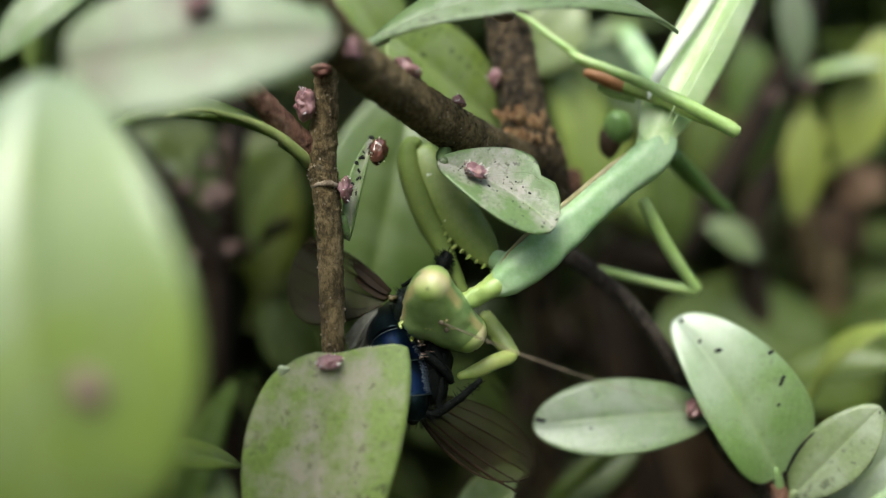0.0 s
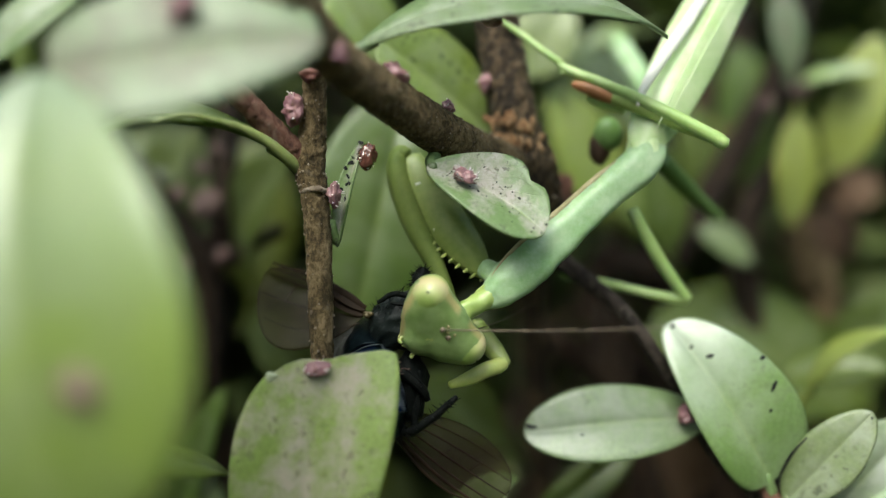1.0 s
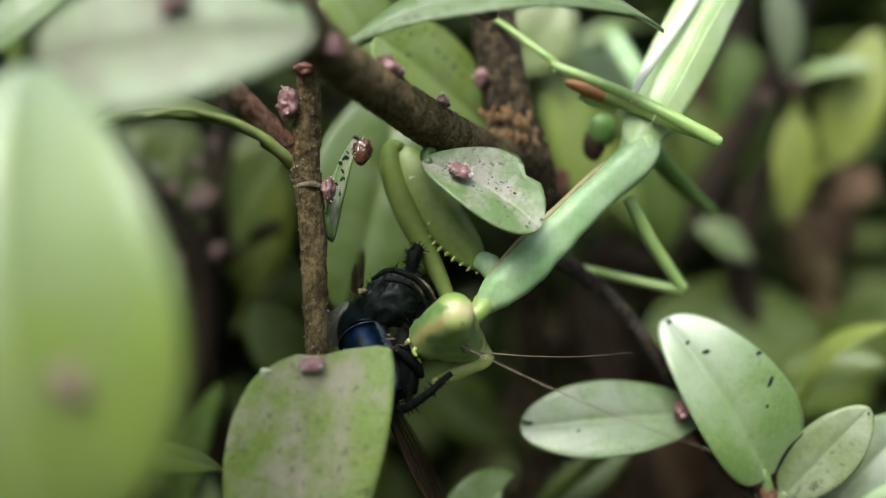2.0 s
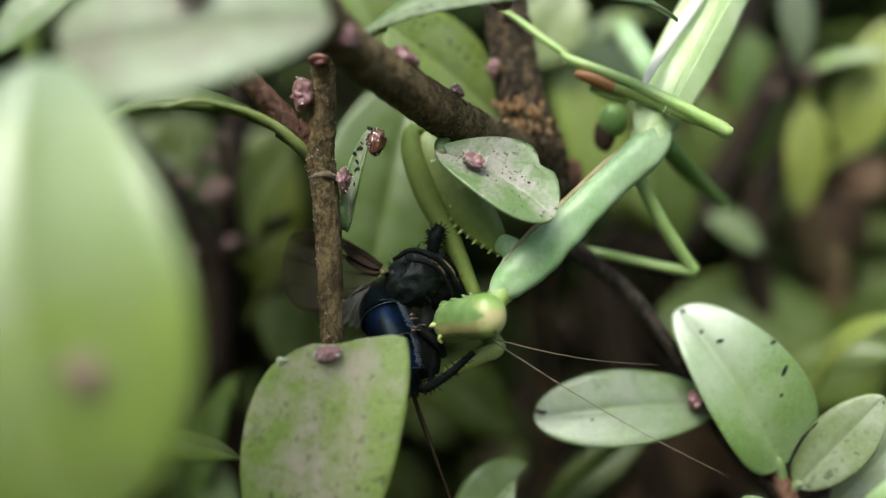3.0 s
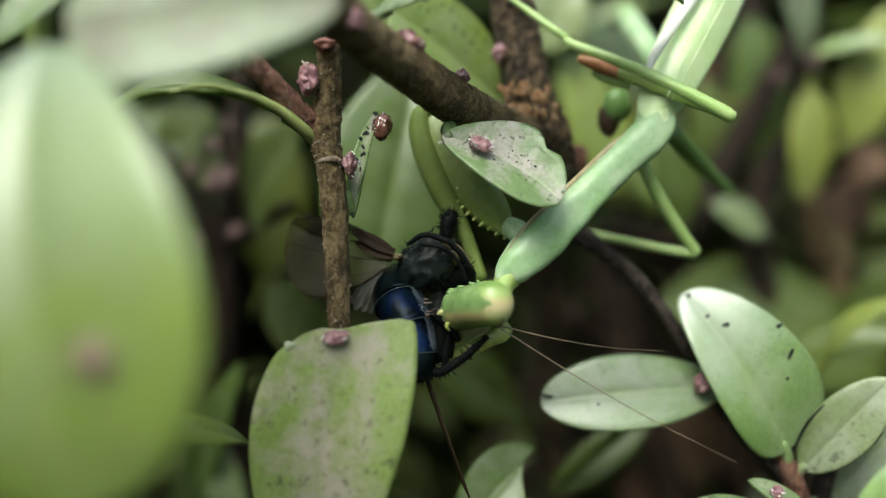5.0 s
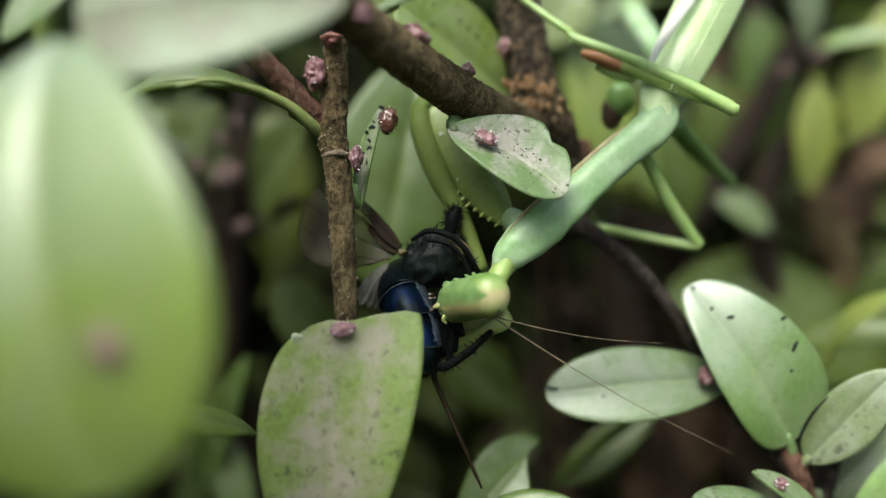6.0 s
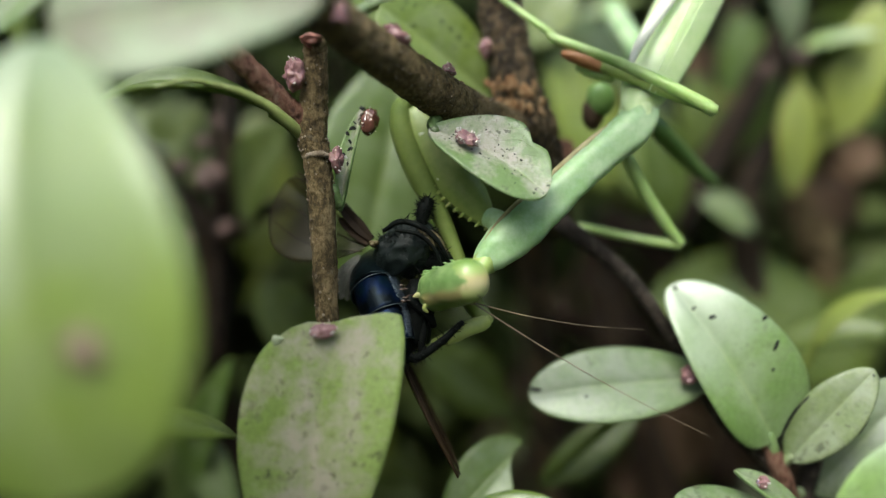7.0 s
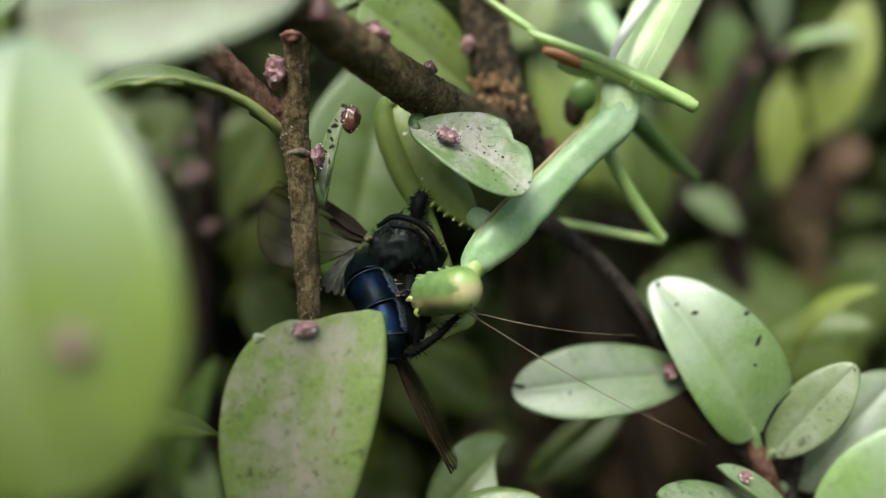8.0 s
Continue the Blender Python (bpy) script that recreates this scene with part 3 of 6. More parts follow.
# twig at the side that carries the leaves nearest to the camera
side_twig = branch([(-22.0, 30.0, -141.0, 1.2), (-20.5, 27.0, -60.0, 0.9), (-18.0, 27.0, -16.0, 0.7), (-19.5, 29.0, 6.0, 0.6), (-16.0, 31.0, 22.0, 0.5)], "bark_young", 30, 10, 0.06, 2.0, "thin brown twig with large leaves", seed=23)

# pale scar ring, flaking bark and torn wood
ring = [V((-6.74, 44.00, 4.67)) + V((math.cos(a) * 0.80, math.sin(a) * 0.80, 0.06 * math.sin(3 * a))) for a in np.linspace(-3.6, 2.6, 12)]
bm = tube(bmesh.new(), [(*c, 0.15 + 0.07 * math.sin(k * 2.1)) for k, c in enumerate(ring)], 60, 10, 0.10, 3.4)
part("leaf_scar", bm, "bark_pale", twig, "pale flaking ring scar")
bm = bmesh.new()
tear = random.Random(5)
for k in range(38):
    u, w = tear.random(), tear.uniform(-1, 1)
    c = V((3.94, 49.15, 9.27)).lerp(V((6.00, 49.10, 8.53)), u) + V((w * 0.95, 0.45 * abs(w), tear.uniform(-1.2, 1.1)))
    blob(bm, c, (tear.uniform(0.12, 0.42), 0.14, tear.uniform(0.18, 0.55)), nu=9, nv=7, rough=0.13, grain=4.0)
part("torn_bark", bm, "bark_torn", stem, "patch of torn orange-brown wood")
part("gall", blob(bmesh.new(), (8.83, 54.50, 5.66), (1.15, 0.9, 1.55), rough=0.35, grain=1.3), "bark_red", stem, "reddish-brown lumpy gall")
part("gall", blob(bmesh.new(), (7.99, 54.00, 3.82), (0.9, 0.8, 1.1), rough=0.3, grain=1.5), "bark_red", stem, "reddish-brown lumpy gall")
def warty_bark(line, count, lo, hi, seed, owner):
    """Pale wart-like pores and crumbs scattered over a stretch of bark."""
    rng = random.Random(seed)
    bm = bmesh.new()
    for k in range(count):
        i = lo + int((hi - lo - 1) * rng.random() ** 0.7)
        p, q = line[i], line[i + 1]
        t = V(q[:3] - p[:3]).normalized()
        e1 = t.cross(V((0, -1, 0))).normalized()
        e2 = t.cross(e1)
        a = rng.uniform(0, 6.28)
        r = rng.uniform(0.022, 0.07) * (1.5 if i > lo + 0.75 * (hi - lo) else 1.0)
        blob(bm, V(p[:3]).lerp(V(q[:3]), rng.random()) + (e1 * math.cos(a) + e2 * math.sin(a)) * p[3] * 1.03, (r, r, r), nu=5, nv=4)
    tagged(part("warty_bark", bm, "bark_pale", owner, "pale warty pores"), kind="stuff")


warty_bark(spline(LIMB_POINTS, 80), 620, 0, 80, 5, limb)
warty_bark(spline(STEM_POINTS, 90), 380, 4, 54, 6, stem)
warty_bark(spline(TWIG_POINTS, 90), 170, 2, 64, 7, twig)
part("bud", blob(bmesh.new(), (-6.93, 42.40, 10.96), (0.60, 0.56, 0.30), rough=0.25, grain=3.5), "bud_red", twig, "reddish bud at the twig end")

FRONT = (0.0, -1.0, 0.25)
# leaves nearest to the camera
near_leaf = leaf(side_twig, "leaf_broad", (-11.67, 25.00, -8.73), (-15.01, 25.20, 7.16), 11.4, (-0.10, -1.0, 0.10), "broad glossy light green leaf", p=0.76, q=0.60, fold=0.0, cup=0.02, curl=0.10, bend=0.17, wave=0.06, petiole=(-18.2, 27.0, -13.0), seed=1)
leaf(limb, "leaf_bleached", (-4.54, 31.00, 9.79), (-14.98, 30.00, 7.89), 5.9, (0.0, -1.0, 0.35), "pale green leaf with a brownish dusty middle", p=1.5, q=0.31, fold=0.06, curl=0.05, seed=2, petiole=(-6.30, 35.00, 12.10), blunt=0.04, rows=30)
dusty = leaf(twig, "leaf_dusty", (-7.43, 40.50, -19.21), (-5.02, 41.60, -3.52), 8.3, (0.0, -1.0, 0.6), "dusty light green leaf with sooty marks and a torn tip", p=1.25, q=0.42, fold=0.04, curl=0.04, bite=-0.13, blunt=0.15, skew=-0.05, petiole=(-5.70, 45.00, -22.50), seed=3)
small_leaf = leaf(limb, "leaf_speckled", (-0.38, 43.40, 6.11), (6.06, 42.00, 2.26), 4.7, (0.15, -1.0, 0.55), "small rounded leaf, dusty and speckled, with a notched margin", p=1.3, q=0.45, fold=0.16, cup=0.1, curl=-0.02, skew=-0.16, notch=(0.72, 0.07, 0.30, -1), seed=4, petiole=(0.05, 44.30, 6.75))
# leaf that climbs behind the limb
tip_leaf = leaf(stem, "leaf_green", (4.81, 54.00, 8.99), (-3.65, 49.50, 15.06), 7.4, (-0.2, -1.0, 0.6), "light green leaf with black specks near its tip", p=1.35, q=0.48, fold=0.10, curl=0.03, seed=5, petiole=(5.45, 52.50, 8.16))
leaf(twig, "leaf_mid", (-2.17, 60.00, 14.85), (-5.83, 57.00, -3.74), 10.6, (0.1, -1.0, -0.15), "mid-green leaf hanging behind the upright twig", p=1.15, q=0.52, fold=0.05, seed=6, petiole=(-1.61, 56.00, 15.71))
# curled leaf with a sooty margin beside the upright twig
sooty = leaf(twig, "leaf_speckled", (-5.68, 44.80, 1.52), (-4.34, 46.00, 7.76), 1.0, (-0.3, -1.0, 0.3), "curled little leaf with a sooty margin", fold=0.5, cup=0.3, seed=7, petiole=(-6.08, 44.40, 2.91))
# the leaf that spans the top, seen edge on
leaf(limb, "leaf_pale", (-4.00, 40.50, 12.20), (13.57, 44.50, 13.93), 5.0, (0.05, -0.8, 1.0), "long pale leaf seen from its edge", p=1.0, q=0.6, fold=0.04, curl=0.14, seed=8, petiole=(-4.20, 39.60, 11.05))
# leaf edge on, on the side shoot
leaf(twig, "leaf_green", (-8.90, 43.30, 6.98), (-18.02, 41.20, 7.56), 2.2, (0.06, -0.6, 0.9), "thick green leaf seen from its edge, with specks", p=1.3, q=0.7, fold=0.2, curl=0.15, seed=9, petiole=(-7.65, 44.00, 5.80), thick=0.34)
part("leaf_stalk", tube(bmesh.new(), [(*(-7.65, 44.00, 5.80), 0.36), (*(-8.14, 43.20, 6.30), 0.34), (*(-9.14, 42.50, 7.17), 0.29), (*(-10.31, 41.80, 7.79), 0.24), (*(-11.59, 41.00, 8.12), 0.18), (*(-12.93, 40.00, 8.19), 0.14), (*(-14.41, 39.20, 7.68), 0.08)], 40, 14, 0.05, 2.8), "stalk_green", twig, "thick yellow-green leaf edge and stalk", pivot=(-7.65, 44.00, 5.80))
leaf(side_twig, "leaf_green", (-14.42, 36.00, -8.77), (-11.36, 42.60, -11.26), 2.2, (0.1, -0.75, 0.7), "narrow green leaf tip", p=0.7, q=0.8, curl=0.06, seed=10, petiole=(-17.8, 27.4, -12.0))
# cluster on the runner
flecked = leaf(runner, "leaf_mint", (21.14, 48.00, -12.90), (15.17, 48.80, -3.13), 8.0, (-0.15, -1.0, 0.42), "pale oval leaf with dark flecks", p=0.66, q=0.42, fold=0.04, curl=0.10, bend=0.06, seed=11, petiole=(21.31, 48.40, -14.04), halves=(0.62, 1.0), rows=30)
flecked2 = leaf(runner, "leaf_grey", (17.90, 49.60, -9.17), (5.84, 49.00, -10.21), 5.0, (0.05, -1.0, 0.55), "pale oval leaf with a pinkish base", p=1.2, q=0.46, fold=0.06, curl=0.04, seed=12, petiole=(18.08, 50.00, -9.76))
leaf(runner, "leaf_pale", (22.06, 48.00, -14.17), (26.65, 46.40, -8.23), 3.5, (-0.1, -1.0, 0.6), "pale green leaf on a reddish shoot", p=0.95, q=0.55, fold=0.10, curl=0.05, seed=13, petiole=(21.67, 48.40, -14.51))
leaf(runner, "leaf_grey", (24.52, 50.00, -16.90), (31.20, 49.50, -9.44), 5.2, (0.0, -1.0, 0.6), "greyish dusty leaf", p=0.95, q=0.55, fold=0.06, seed=14, petiole=(23.32, 49.40, -16.70))
leaf(runner, "leaf_pale", (22.70, 47.00, -18.83), (13.95, 45.00, -15.61), 3.2, (0.0, -0.75, 1.0), "pale leaf facing up", p=1.1, q=0.55, seed=15, petiole=(23.79, 48.50, -20.32))
leaf(runner, "leaf_pale", (22.46, 46.50, -17.36), (17.89, 46.00, -14.26), 1.6, (0.2, -0.8, 0.7), "small pale leaf", p=1.0, q=0.6, seed=16, petiole=(23.49, 49.00, -18.73))
leaf(runner, "leaf_mint", (22.12, 40.00, -18.82), (25.35, 38.00, -10.05), 6.0, (-0.2, -1.0, 0.6), "pale leaf with a bright sheen", p=1.0, q=0.55, seed=17, petiole=(21.74, 44.00, -20.70), rows=18)
# shadow gap around the shoot's pale leaf, drawn as thin black tubes
for rim in ([(21.31, 47.60, -13.00, 0.05), (21.74, 47.30, -11.67, 0.1), (22.15, 47.00, -10.76, 0.09), (22.82, 46.80, -9.89, 0.04)], [(26.53, 46.30, -8.49, 0.05), (26.49, 46.30, -10.02, 0.1), (26.05, 46.60, -11.74, 0.11), (24.90, 46.90, -12.92, 0.1), (23.37, 47.30, -13.65, 0.05)]):
    part("sooty_rim", tube(bmesh.new(), rim, 24, 7, 0.03, 4.0), "jet", runner, "dark line for the shadow gap along the leaf margin")
# low leaves in the middle
leaf(twig, "leaf_green", (0.22, 49.00, -18.73), (5.78, 51.00, -13.67), 4.4, (-0.1, -1.0, 0.35), "green leaf with a pointed tip", p=1.25, q=0.5, seed=18, bite=0.3, petiole=(-2.97, 48.00, -18.34))
leaf(twig, "leaf_green", (-0.81, 46.00, -20.29), (7.49, 46.00, -16.39), 4.6, (0.0, -0.8, 0.9), "pale green leaf", p=1.1, q=0.55, seed=19, petiole=(-4.20, 46.00, -20.63))
leaf(runner, "leaf_deep", (8.00, 60.00, -19.40), (15.73, 60.00, -13.74), 3.1, (0.1, -1.0, 0.5), "deep green leaf in the shade", p=1.0, q=0.6, seed=20, petiole=(15.46, 53.00, -9.72))

flecks(flecked, ((0.56, 0.90, 0.20, 0.14, 0.5), (0.58, 0.72, 0.16, 0.12, 1.0), (0.66, 0.68, 0.26, 0.13, 0.2), (0.85, 0.46, 0.42, 0.13, 1.1), (0.95, 0.58, 0.22, 0.12, 0.6), (0.80, 0.40, 0.14, 0.09, 1.0)))
corner = min((dusty.data.vertices[(22 * 13 + j) * 2].co / MM + PIVOT[dusty] for j in (1, 11)), key=lambda c: c.x)
part("torn_corner", blob(bmesh.new(), corner + V((-0.10, -0.02, -0.08)), (0.34, 0.11, 0.26), rough=0.18, grain=3.0), "wax_green", twig, "pale frayed leaf corner")
soot = random.Random(12)
flecks(tip_leaf, [(soot.gauss(0.78, 0.10), soot.uniform(0.45, 0.92), soot.uniform(0.07, 0.22), soot.uniform(0.05, 0.11), soot.uniform(0, 3)) for _ in range(26)])
flecks(sooty, [(soot.uniform(0.1, 0.9), soot.uniform(0.45, 0.95), soot.uniform(0.10, 0.26), soot.uniform(0.06, 0.13), soot.uniform(0, 3)) for _ in range(20)])
flecks(small_leaf, [(soot.gauss(0.52, 0.13), soot.uniform(0.25, 0.92), soot.uniform(0.03, 0.09), soot.uniform(0.02, 0.05), soot.uniform(0, 3)) for _ in range(30)])
flecks(flecked2, ((0.62, 0.86, 0.30, 0.14, 0.1), (0.70, 0.92, 0.22, 0.12, 0.6), (0.40, 0.62, 0.14, 0.08, 0.0)))


# ---------------------------------------------------------------- scale insects
def scale_insect(at, out, size, mat="scale_pink", label="pinkish scale insect with waxy white threads on the shrub", wax=5, seed=0, along=None):
    """A lumpy domed body that sits on a twig or leaf, out being the way it faces."""
    rng = random.Random(seed)
    o = V(out).normalized()
    s1 = (V(along) - o * o.dot(V(along))).normalized() if along else o.orthogonal().normalized()
    s2 = o.cross(s1)
    ob = thing("scale_insect", at, label, "insect", "scale insects")
    bm = blob(bmesh.new(), V(at) + o * size[2] * 0.35, (size[0] * 0.9, size[1] * 0.9, size[2] * 0.85), (s1, s2, o), 32, 24, rough=size[2] * (0.2 if mat == "scale_brown" else 0.5), grain=3.0 / size[0] ** 0.5)
    part("body", bm, mat, ob)
    bm = bmesh.new()
    for k in range(wax // 2):
        a = rng.uniform(0, 6.28)
        p0 = V(at) + (s1 * math.cos(a) * size[0] + s2 * math.sin(a) * size[1]) * 0.75 + o * size[2] * 0.8
        d = (s1 * math.cos(a) + s2 * math.sin(a) + o * rng.uniform(0.3, 1.4)).normalized()
        h = rng.uniform(0.08, 0.24)
        tube(bm, [(*p0, 0.05), (*(p0 + d * h * 0.5), 0.045), (*(p0 + d * h + o * 0.08), 0.025)], 4, 6)
    for k in range(wax * 4):
        a = rng.uniform(0, 6.28)
        blob(bm, V(at) + (s1 * math.cos(a) * size[0] + s2 * math.sin(a) * size[1]) * rng.uniform(0.4, 0.92) + o * size[2] * rng.uniform(0.35, 0.75), (rng.uniform(0.02, 0.075), rng.uniform(0.02, 0.06), rng.uniform(0.02, 0.06)), nu=5, nv=4)
    if wax:
        part("wax_threads", bm, "wax_white", ob, "white waxy threads")
    return ob


UPLEFT = (-0.5, -0.75, 0.45)
scale_insect((-4.64, 36.60, 10.62), (0.1, -1, 0.3), (0.55, 0.62, 0.42), wax=1, seed=1)
scale_insect((-2.09, 40.60, 10.61), (0.5, -0.5, 0.8), (0.85, 0.5, 0.42), wax=3, seed=2, along=(0.8, 0, -0.6))
scale_insect((0.72, 44.40, 9.55), (0.45, -0.5, 0.8), (0.50, 0.42, 0.36), wax=5, seed=3)
scale_insect((-3.60, 39.40, 9.55), (-0.2, -1, 0.6), (0.34, 0.34, 0.25), wax=1, seed=31)
scale_insect((3.31, 50.00, 12.34), (-0.8, -0.8, 0.1), (0.68, 0.5, 0.45), wax=3, seed=4, along=(0, 0, 1))
scale_insect((-7.76, 43.00, 9.15), (-0.6, -0.8, 0.0), (1.0, 0.62, 0.55), wax=6, seed=5, along=(0.1, 0, 1))
scale_insect((-5.75, 43.60, 4.43), (0.8, -0.6, 0.0), (0.85, 0.40, 0.40), wax=9, seed=6, along=(0, 0, 1))
scale_insect((-4.05, 45.40, 6.82), (0.4, -0.9, 0.1), (0.92, 0.60, 0.62), "scale_brown", "shiny red-brown drop-like scale insect on a leaf edge", 5, 7, along=(0.3, 0, 1))
scale_insect((1.70, 42.70, 5.38), (0.2, -0.8, 0.6), (0.80, 0.50, 0.36), wax=26, seed=8, along=(0.85, 0, -0.5))
scale_insect((-6.10, 41.00, -5.10), (0.0, -0.9, 0.5), (0.80, 0.46, 0.30), wax=9, seed=9, along=(1, 0, 0.2))
scale_insect((16.03, 48.60, -8.91), (0.1, -0.9, 0.6), (0.85, 0.62, 0.5), wax=1, seed=10)
near_insect = scale_insect((-10.87, 23.66, -3.55), (0, -1, 0.0), (0.62, 0.75, 0.25), wax=0, seed=11, mat="scale_pale")
scale_insect((-9.78, 30.1, 10.65), (-0.3, -0.9, 0.1), (0.8, 0.5, 0.4), wax=2, seed=14)
scale_insect((3.06, 41.20, 13.62), (0, -0.3, 1), (0.8, 0.5, 0.4), wax=6, seed=12)
scale_insect((19.41, 45.60, -14.81), (0, -0.8, 0.6), (0.45, 0.35, 0.3), wax=4, seed=13)


# ---------------------------------------------------------------- neighbouring shrub behind, out of focus
back_shrub = thing("shrub", (30.0, 85.0, -HEIGHT), "shaded shrub with yellow-green leaves behind the mantis", "shrub")


def back_branch(points, mat="twig_dark", label="", seed=0.0):
    return part("branch", tube(bmesh.new(), points, 24, 10, 0.12, 1.2, seed=seed), mat, back_shrub, label, pivot=points[0][:3])


b_right = back_branch([(48.0, 92.0, -141.0, 2.4), (46.0, 88.0, -60.0, 2.0), (*(33.77, 84.00, -2.41), 1.8), (*(37.20, 82.00, 12.14), 1.4), (*(37.47, 80.00, 18.91), 1.0), (*(38.65, 80.00, 34.82), 0.8)], seed=1)
b_left = back_branch([(-6.0, 84.0, -141.0, 2.2), (-22.16, 76.00, -25.69, 1.5), (-21.50, 73.00, -10.70, 1.5), (-21.23, 71.00, -1.52, 1.5), (-22.46, 69.00, 2.69, 1.4), (-28.38, 66.00, 11.47, 1.1), (-30.34, 63.00, 15.36, 0.8)], label="dark leaning stem in the shade", seed=2)
b_mid = back_branch([(4.0, 95.0, -141.0, 2.0), (-21.44, 80.00, -21.15, 1.4), (-21.21, 75.00, -6.57, 1.3), (-20.64, 73.00, 0.59, 1.3), (-19.66, 71.00, 7.37, 1.2), (-18.87, 70.00, 16.03, 1), (-18.51, 70.00, 25.83, 0.8)], seed=3)
b_slant = back_branch([(70.0, 100.0, -141.0, 2.4), (20.48, 88.00, -12.90, 2.2), (26.03, 86.00, 0.38, 2), (32.74, 87.00, 11.28, 1.8), (40.24, 88.00, 24.69, 1.5), (42.51, 88.00, 32.47, 1.2)], label="dark slanting stem in the shade", seed=9)
b_cross = back_branch([(-20.78, 72.00, -1.54, 0.9), (-17.73, 70.00, 1.49, 0.8), (-14.06, 71.00, 3.61, 0.6)], seed=4)
b_far = back_branch([(70.0, 120.0, -141.0, 2.4), (*(36.13, 110.00, -16.12), 2.6), (*(30.62, 105.00, 4.72), 2.4), (*(38.00, 100.00, 25.11), 2.0), (*(40.21, 100.00, 47.21), 1.6)], seed=5)
b_brown = back_branch([(52.0, 96.0, -141.0, 2.0), (46.82, 92.00, -10.77, 1.9), (43.96, 91.00, -1.27, 1.8), (42.42, 90.00, 6.03, 1.5), (44.44, 92.00, 12.94, 1)], "bark_young", "warm brown stem in the shade", seed=8)
b_root = back_branch([(*(13.62, 92.00, -8.06), 1.8), (*(21.63, 96.00, -14.07), 2.2), (*(29.16, 100.00, -23.49), 2.0), (44.0, 98.0, -141.0, 2.6)], "twig_dark", seed=6)

BL = (0.0, -1.0, 0.5)
leaf(b_right, "leaf_yellow", (36.82, 78.00, 15.86), (37.00, 80.00, 4.48), 4.6, BL, "yellow-green drooping leaf", p=0.85, q=0.7, seed=31, petiole=(37.76, 80.00, 17.73))
leaf(b_right, "leaf_bleached", (33.30, 74.00, 27.30), (34.68, 75.00, 18.17), 3.4, BL, "olive leaf hanging down", p=0.7, q=0.8, seed=32, petiole=(37.00, 79.00, 32.06))
# white streak of reflected sky, helped by leaf_mint's painted glare
leaf(b_right, "leaf_mint", (37.58, 79.00, 19.55), (43.71, 76.00, 20.21), 3.4, (0.1, -0.8, 1), "pale leaf catching the light", seed=33, petiole=(37.35, 80.00, 18.32))
leaf(b_right, "leaf_yellow", (42.18, 80.00, 10.66), (45.15, 78.00, 24.18), 6.0, (-0.4, -1.0, 0.6), "yellow-green leaf", seed=34, petiole=(38.40, 82.00, 8.52))
leaf(b_right, "leaf_deep", (49.14, 86.00, -12.60), (22.44, 80.00, -7.01), 17.0, (-0.1, -0.9, 0.8), "large deep green leaf in the shade", p=1.1, q=0.55, seed=35, petiole=(48.5, 89.0, -14.0))
leaf(b_right, "leaf_pale", (33.05, 80.00, 1.24), (26.77, 78.00, 4.08), 4.0, BL, "pale small leaf", seed=36, petiole=(35.01, 84.00, 0.06))
leaf(b_right, "leaf_yellow", (29.43, 60.00, -9.23), (34.25, 57.00, -4.15), 3.0, (-0.2, -0.3, 1.0), "green leaf seen from its edge", curl=0.16, seed=37, petiole=(29.04, 62.00, -11.37), rows=16)
leaf(b_right, "leaf_deep", (29.94, 66.00, -8.70), (36.80, 62.00, -7.72), 4.4, (0.0, -0.7, 0.8), "greyish leaf underside", seed=38, petiole=(30.21, 70.00, -10.26))
leaf(b_far, "leaf_pale", (28.70, 96.00, 15.63), (14.31, 86.00, 24.13), 9.0, BL, "hazy grey-green leaf", seed=39, petiole=(31.86, 104.00, 13.86))
# leaf_mint's painted glare whitens this one too
leaf(b_far, "leaf_mint", (20.89, 82.00, 25.42), (15.53, 84.00, 24.50), 4.5, (0, -0.8, 1), "pale leaf catching the light", seed=40, petiole=(29.16, 100.00, 31.74))
leaf(b_far, "leaf_yellow", (15.64, 90.00, 7.36), (19.68, 82.00, 16.37), 6.5, BL, "mid-green leaf", seed=41, petiole=(26.95, 100.00, 4.49))
leaf(b_far, "leaf_green", (25.08, 86.00, 3.86), (18.31, 84.00, 11.82), 6.0, BL, "mid-green leaf", seed=42, petiole=(29.90, 100.00, 3.02))
# takes the darkened hedge green, shade included
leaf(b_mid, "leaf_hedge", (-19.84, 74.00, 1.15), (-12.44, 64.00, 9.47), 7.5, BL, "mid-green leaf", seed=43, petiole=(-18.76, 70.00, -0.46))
leaf(b_left, "leaf_mid", (-23.40, 70.00, -23.66), (-16.87, 62.00, -9.68), 3.6, BL, "mid-green leaf", seed=46, petiole=(-21.95, 72.00, -16.91))
leaf(b_left, "leaf_pale", (-19.23, 68.00, -25.99), (-19.15, 66.00, -17.45), 3.5, BL, "pale small leaf", seed=47, petiole=(-22.02, 74.00, -29.92))
# dimmed through the same shade-darkened hedge green
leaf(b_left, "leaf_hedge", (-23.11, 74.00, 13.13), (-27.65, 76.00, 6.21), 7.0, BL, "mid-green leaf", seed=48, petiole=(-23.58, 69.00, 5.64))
leaf(b_left, "leaf_pale", (-27.08, 58.00, 21.40), (-33.16, 56.00, 14.48), 4.6, (0.3, -0.7, 0.9), "pale leaf with a sheen", seed=49, petiole=(-29.86, 62.00, 19.22))
leaf(b_left, "leaf_deep", (-31.99, 60.00, 14.18), (-28.01, 60.00, 20.37), 6.0, BL, "deep green leaf", seed=50, petiole=(-31.27, 63.00, 14.89))
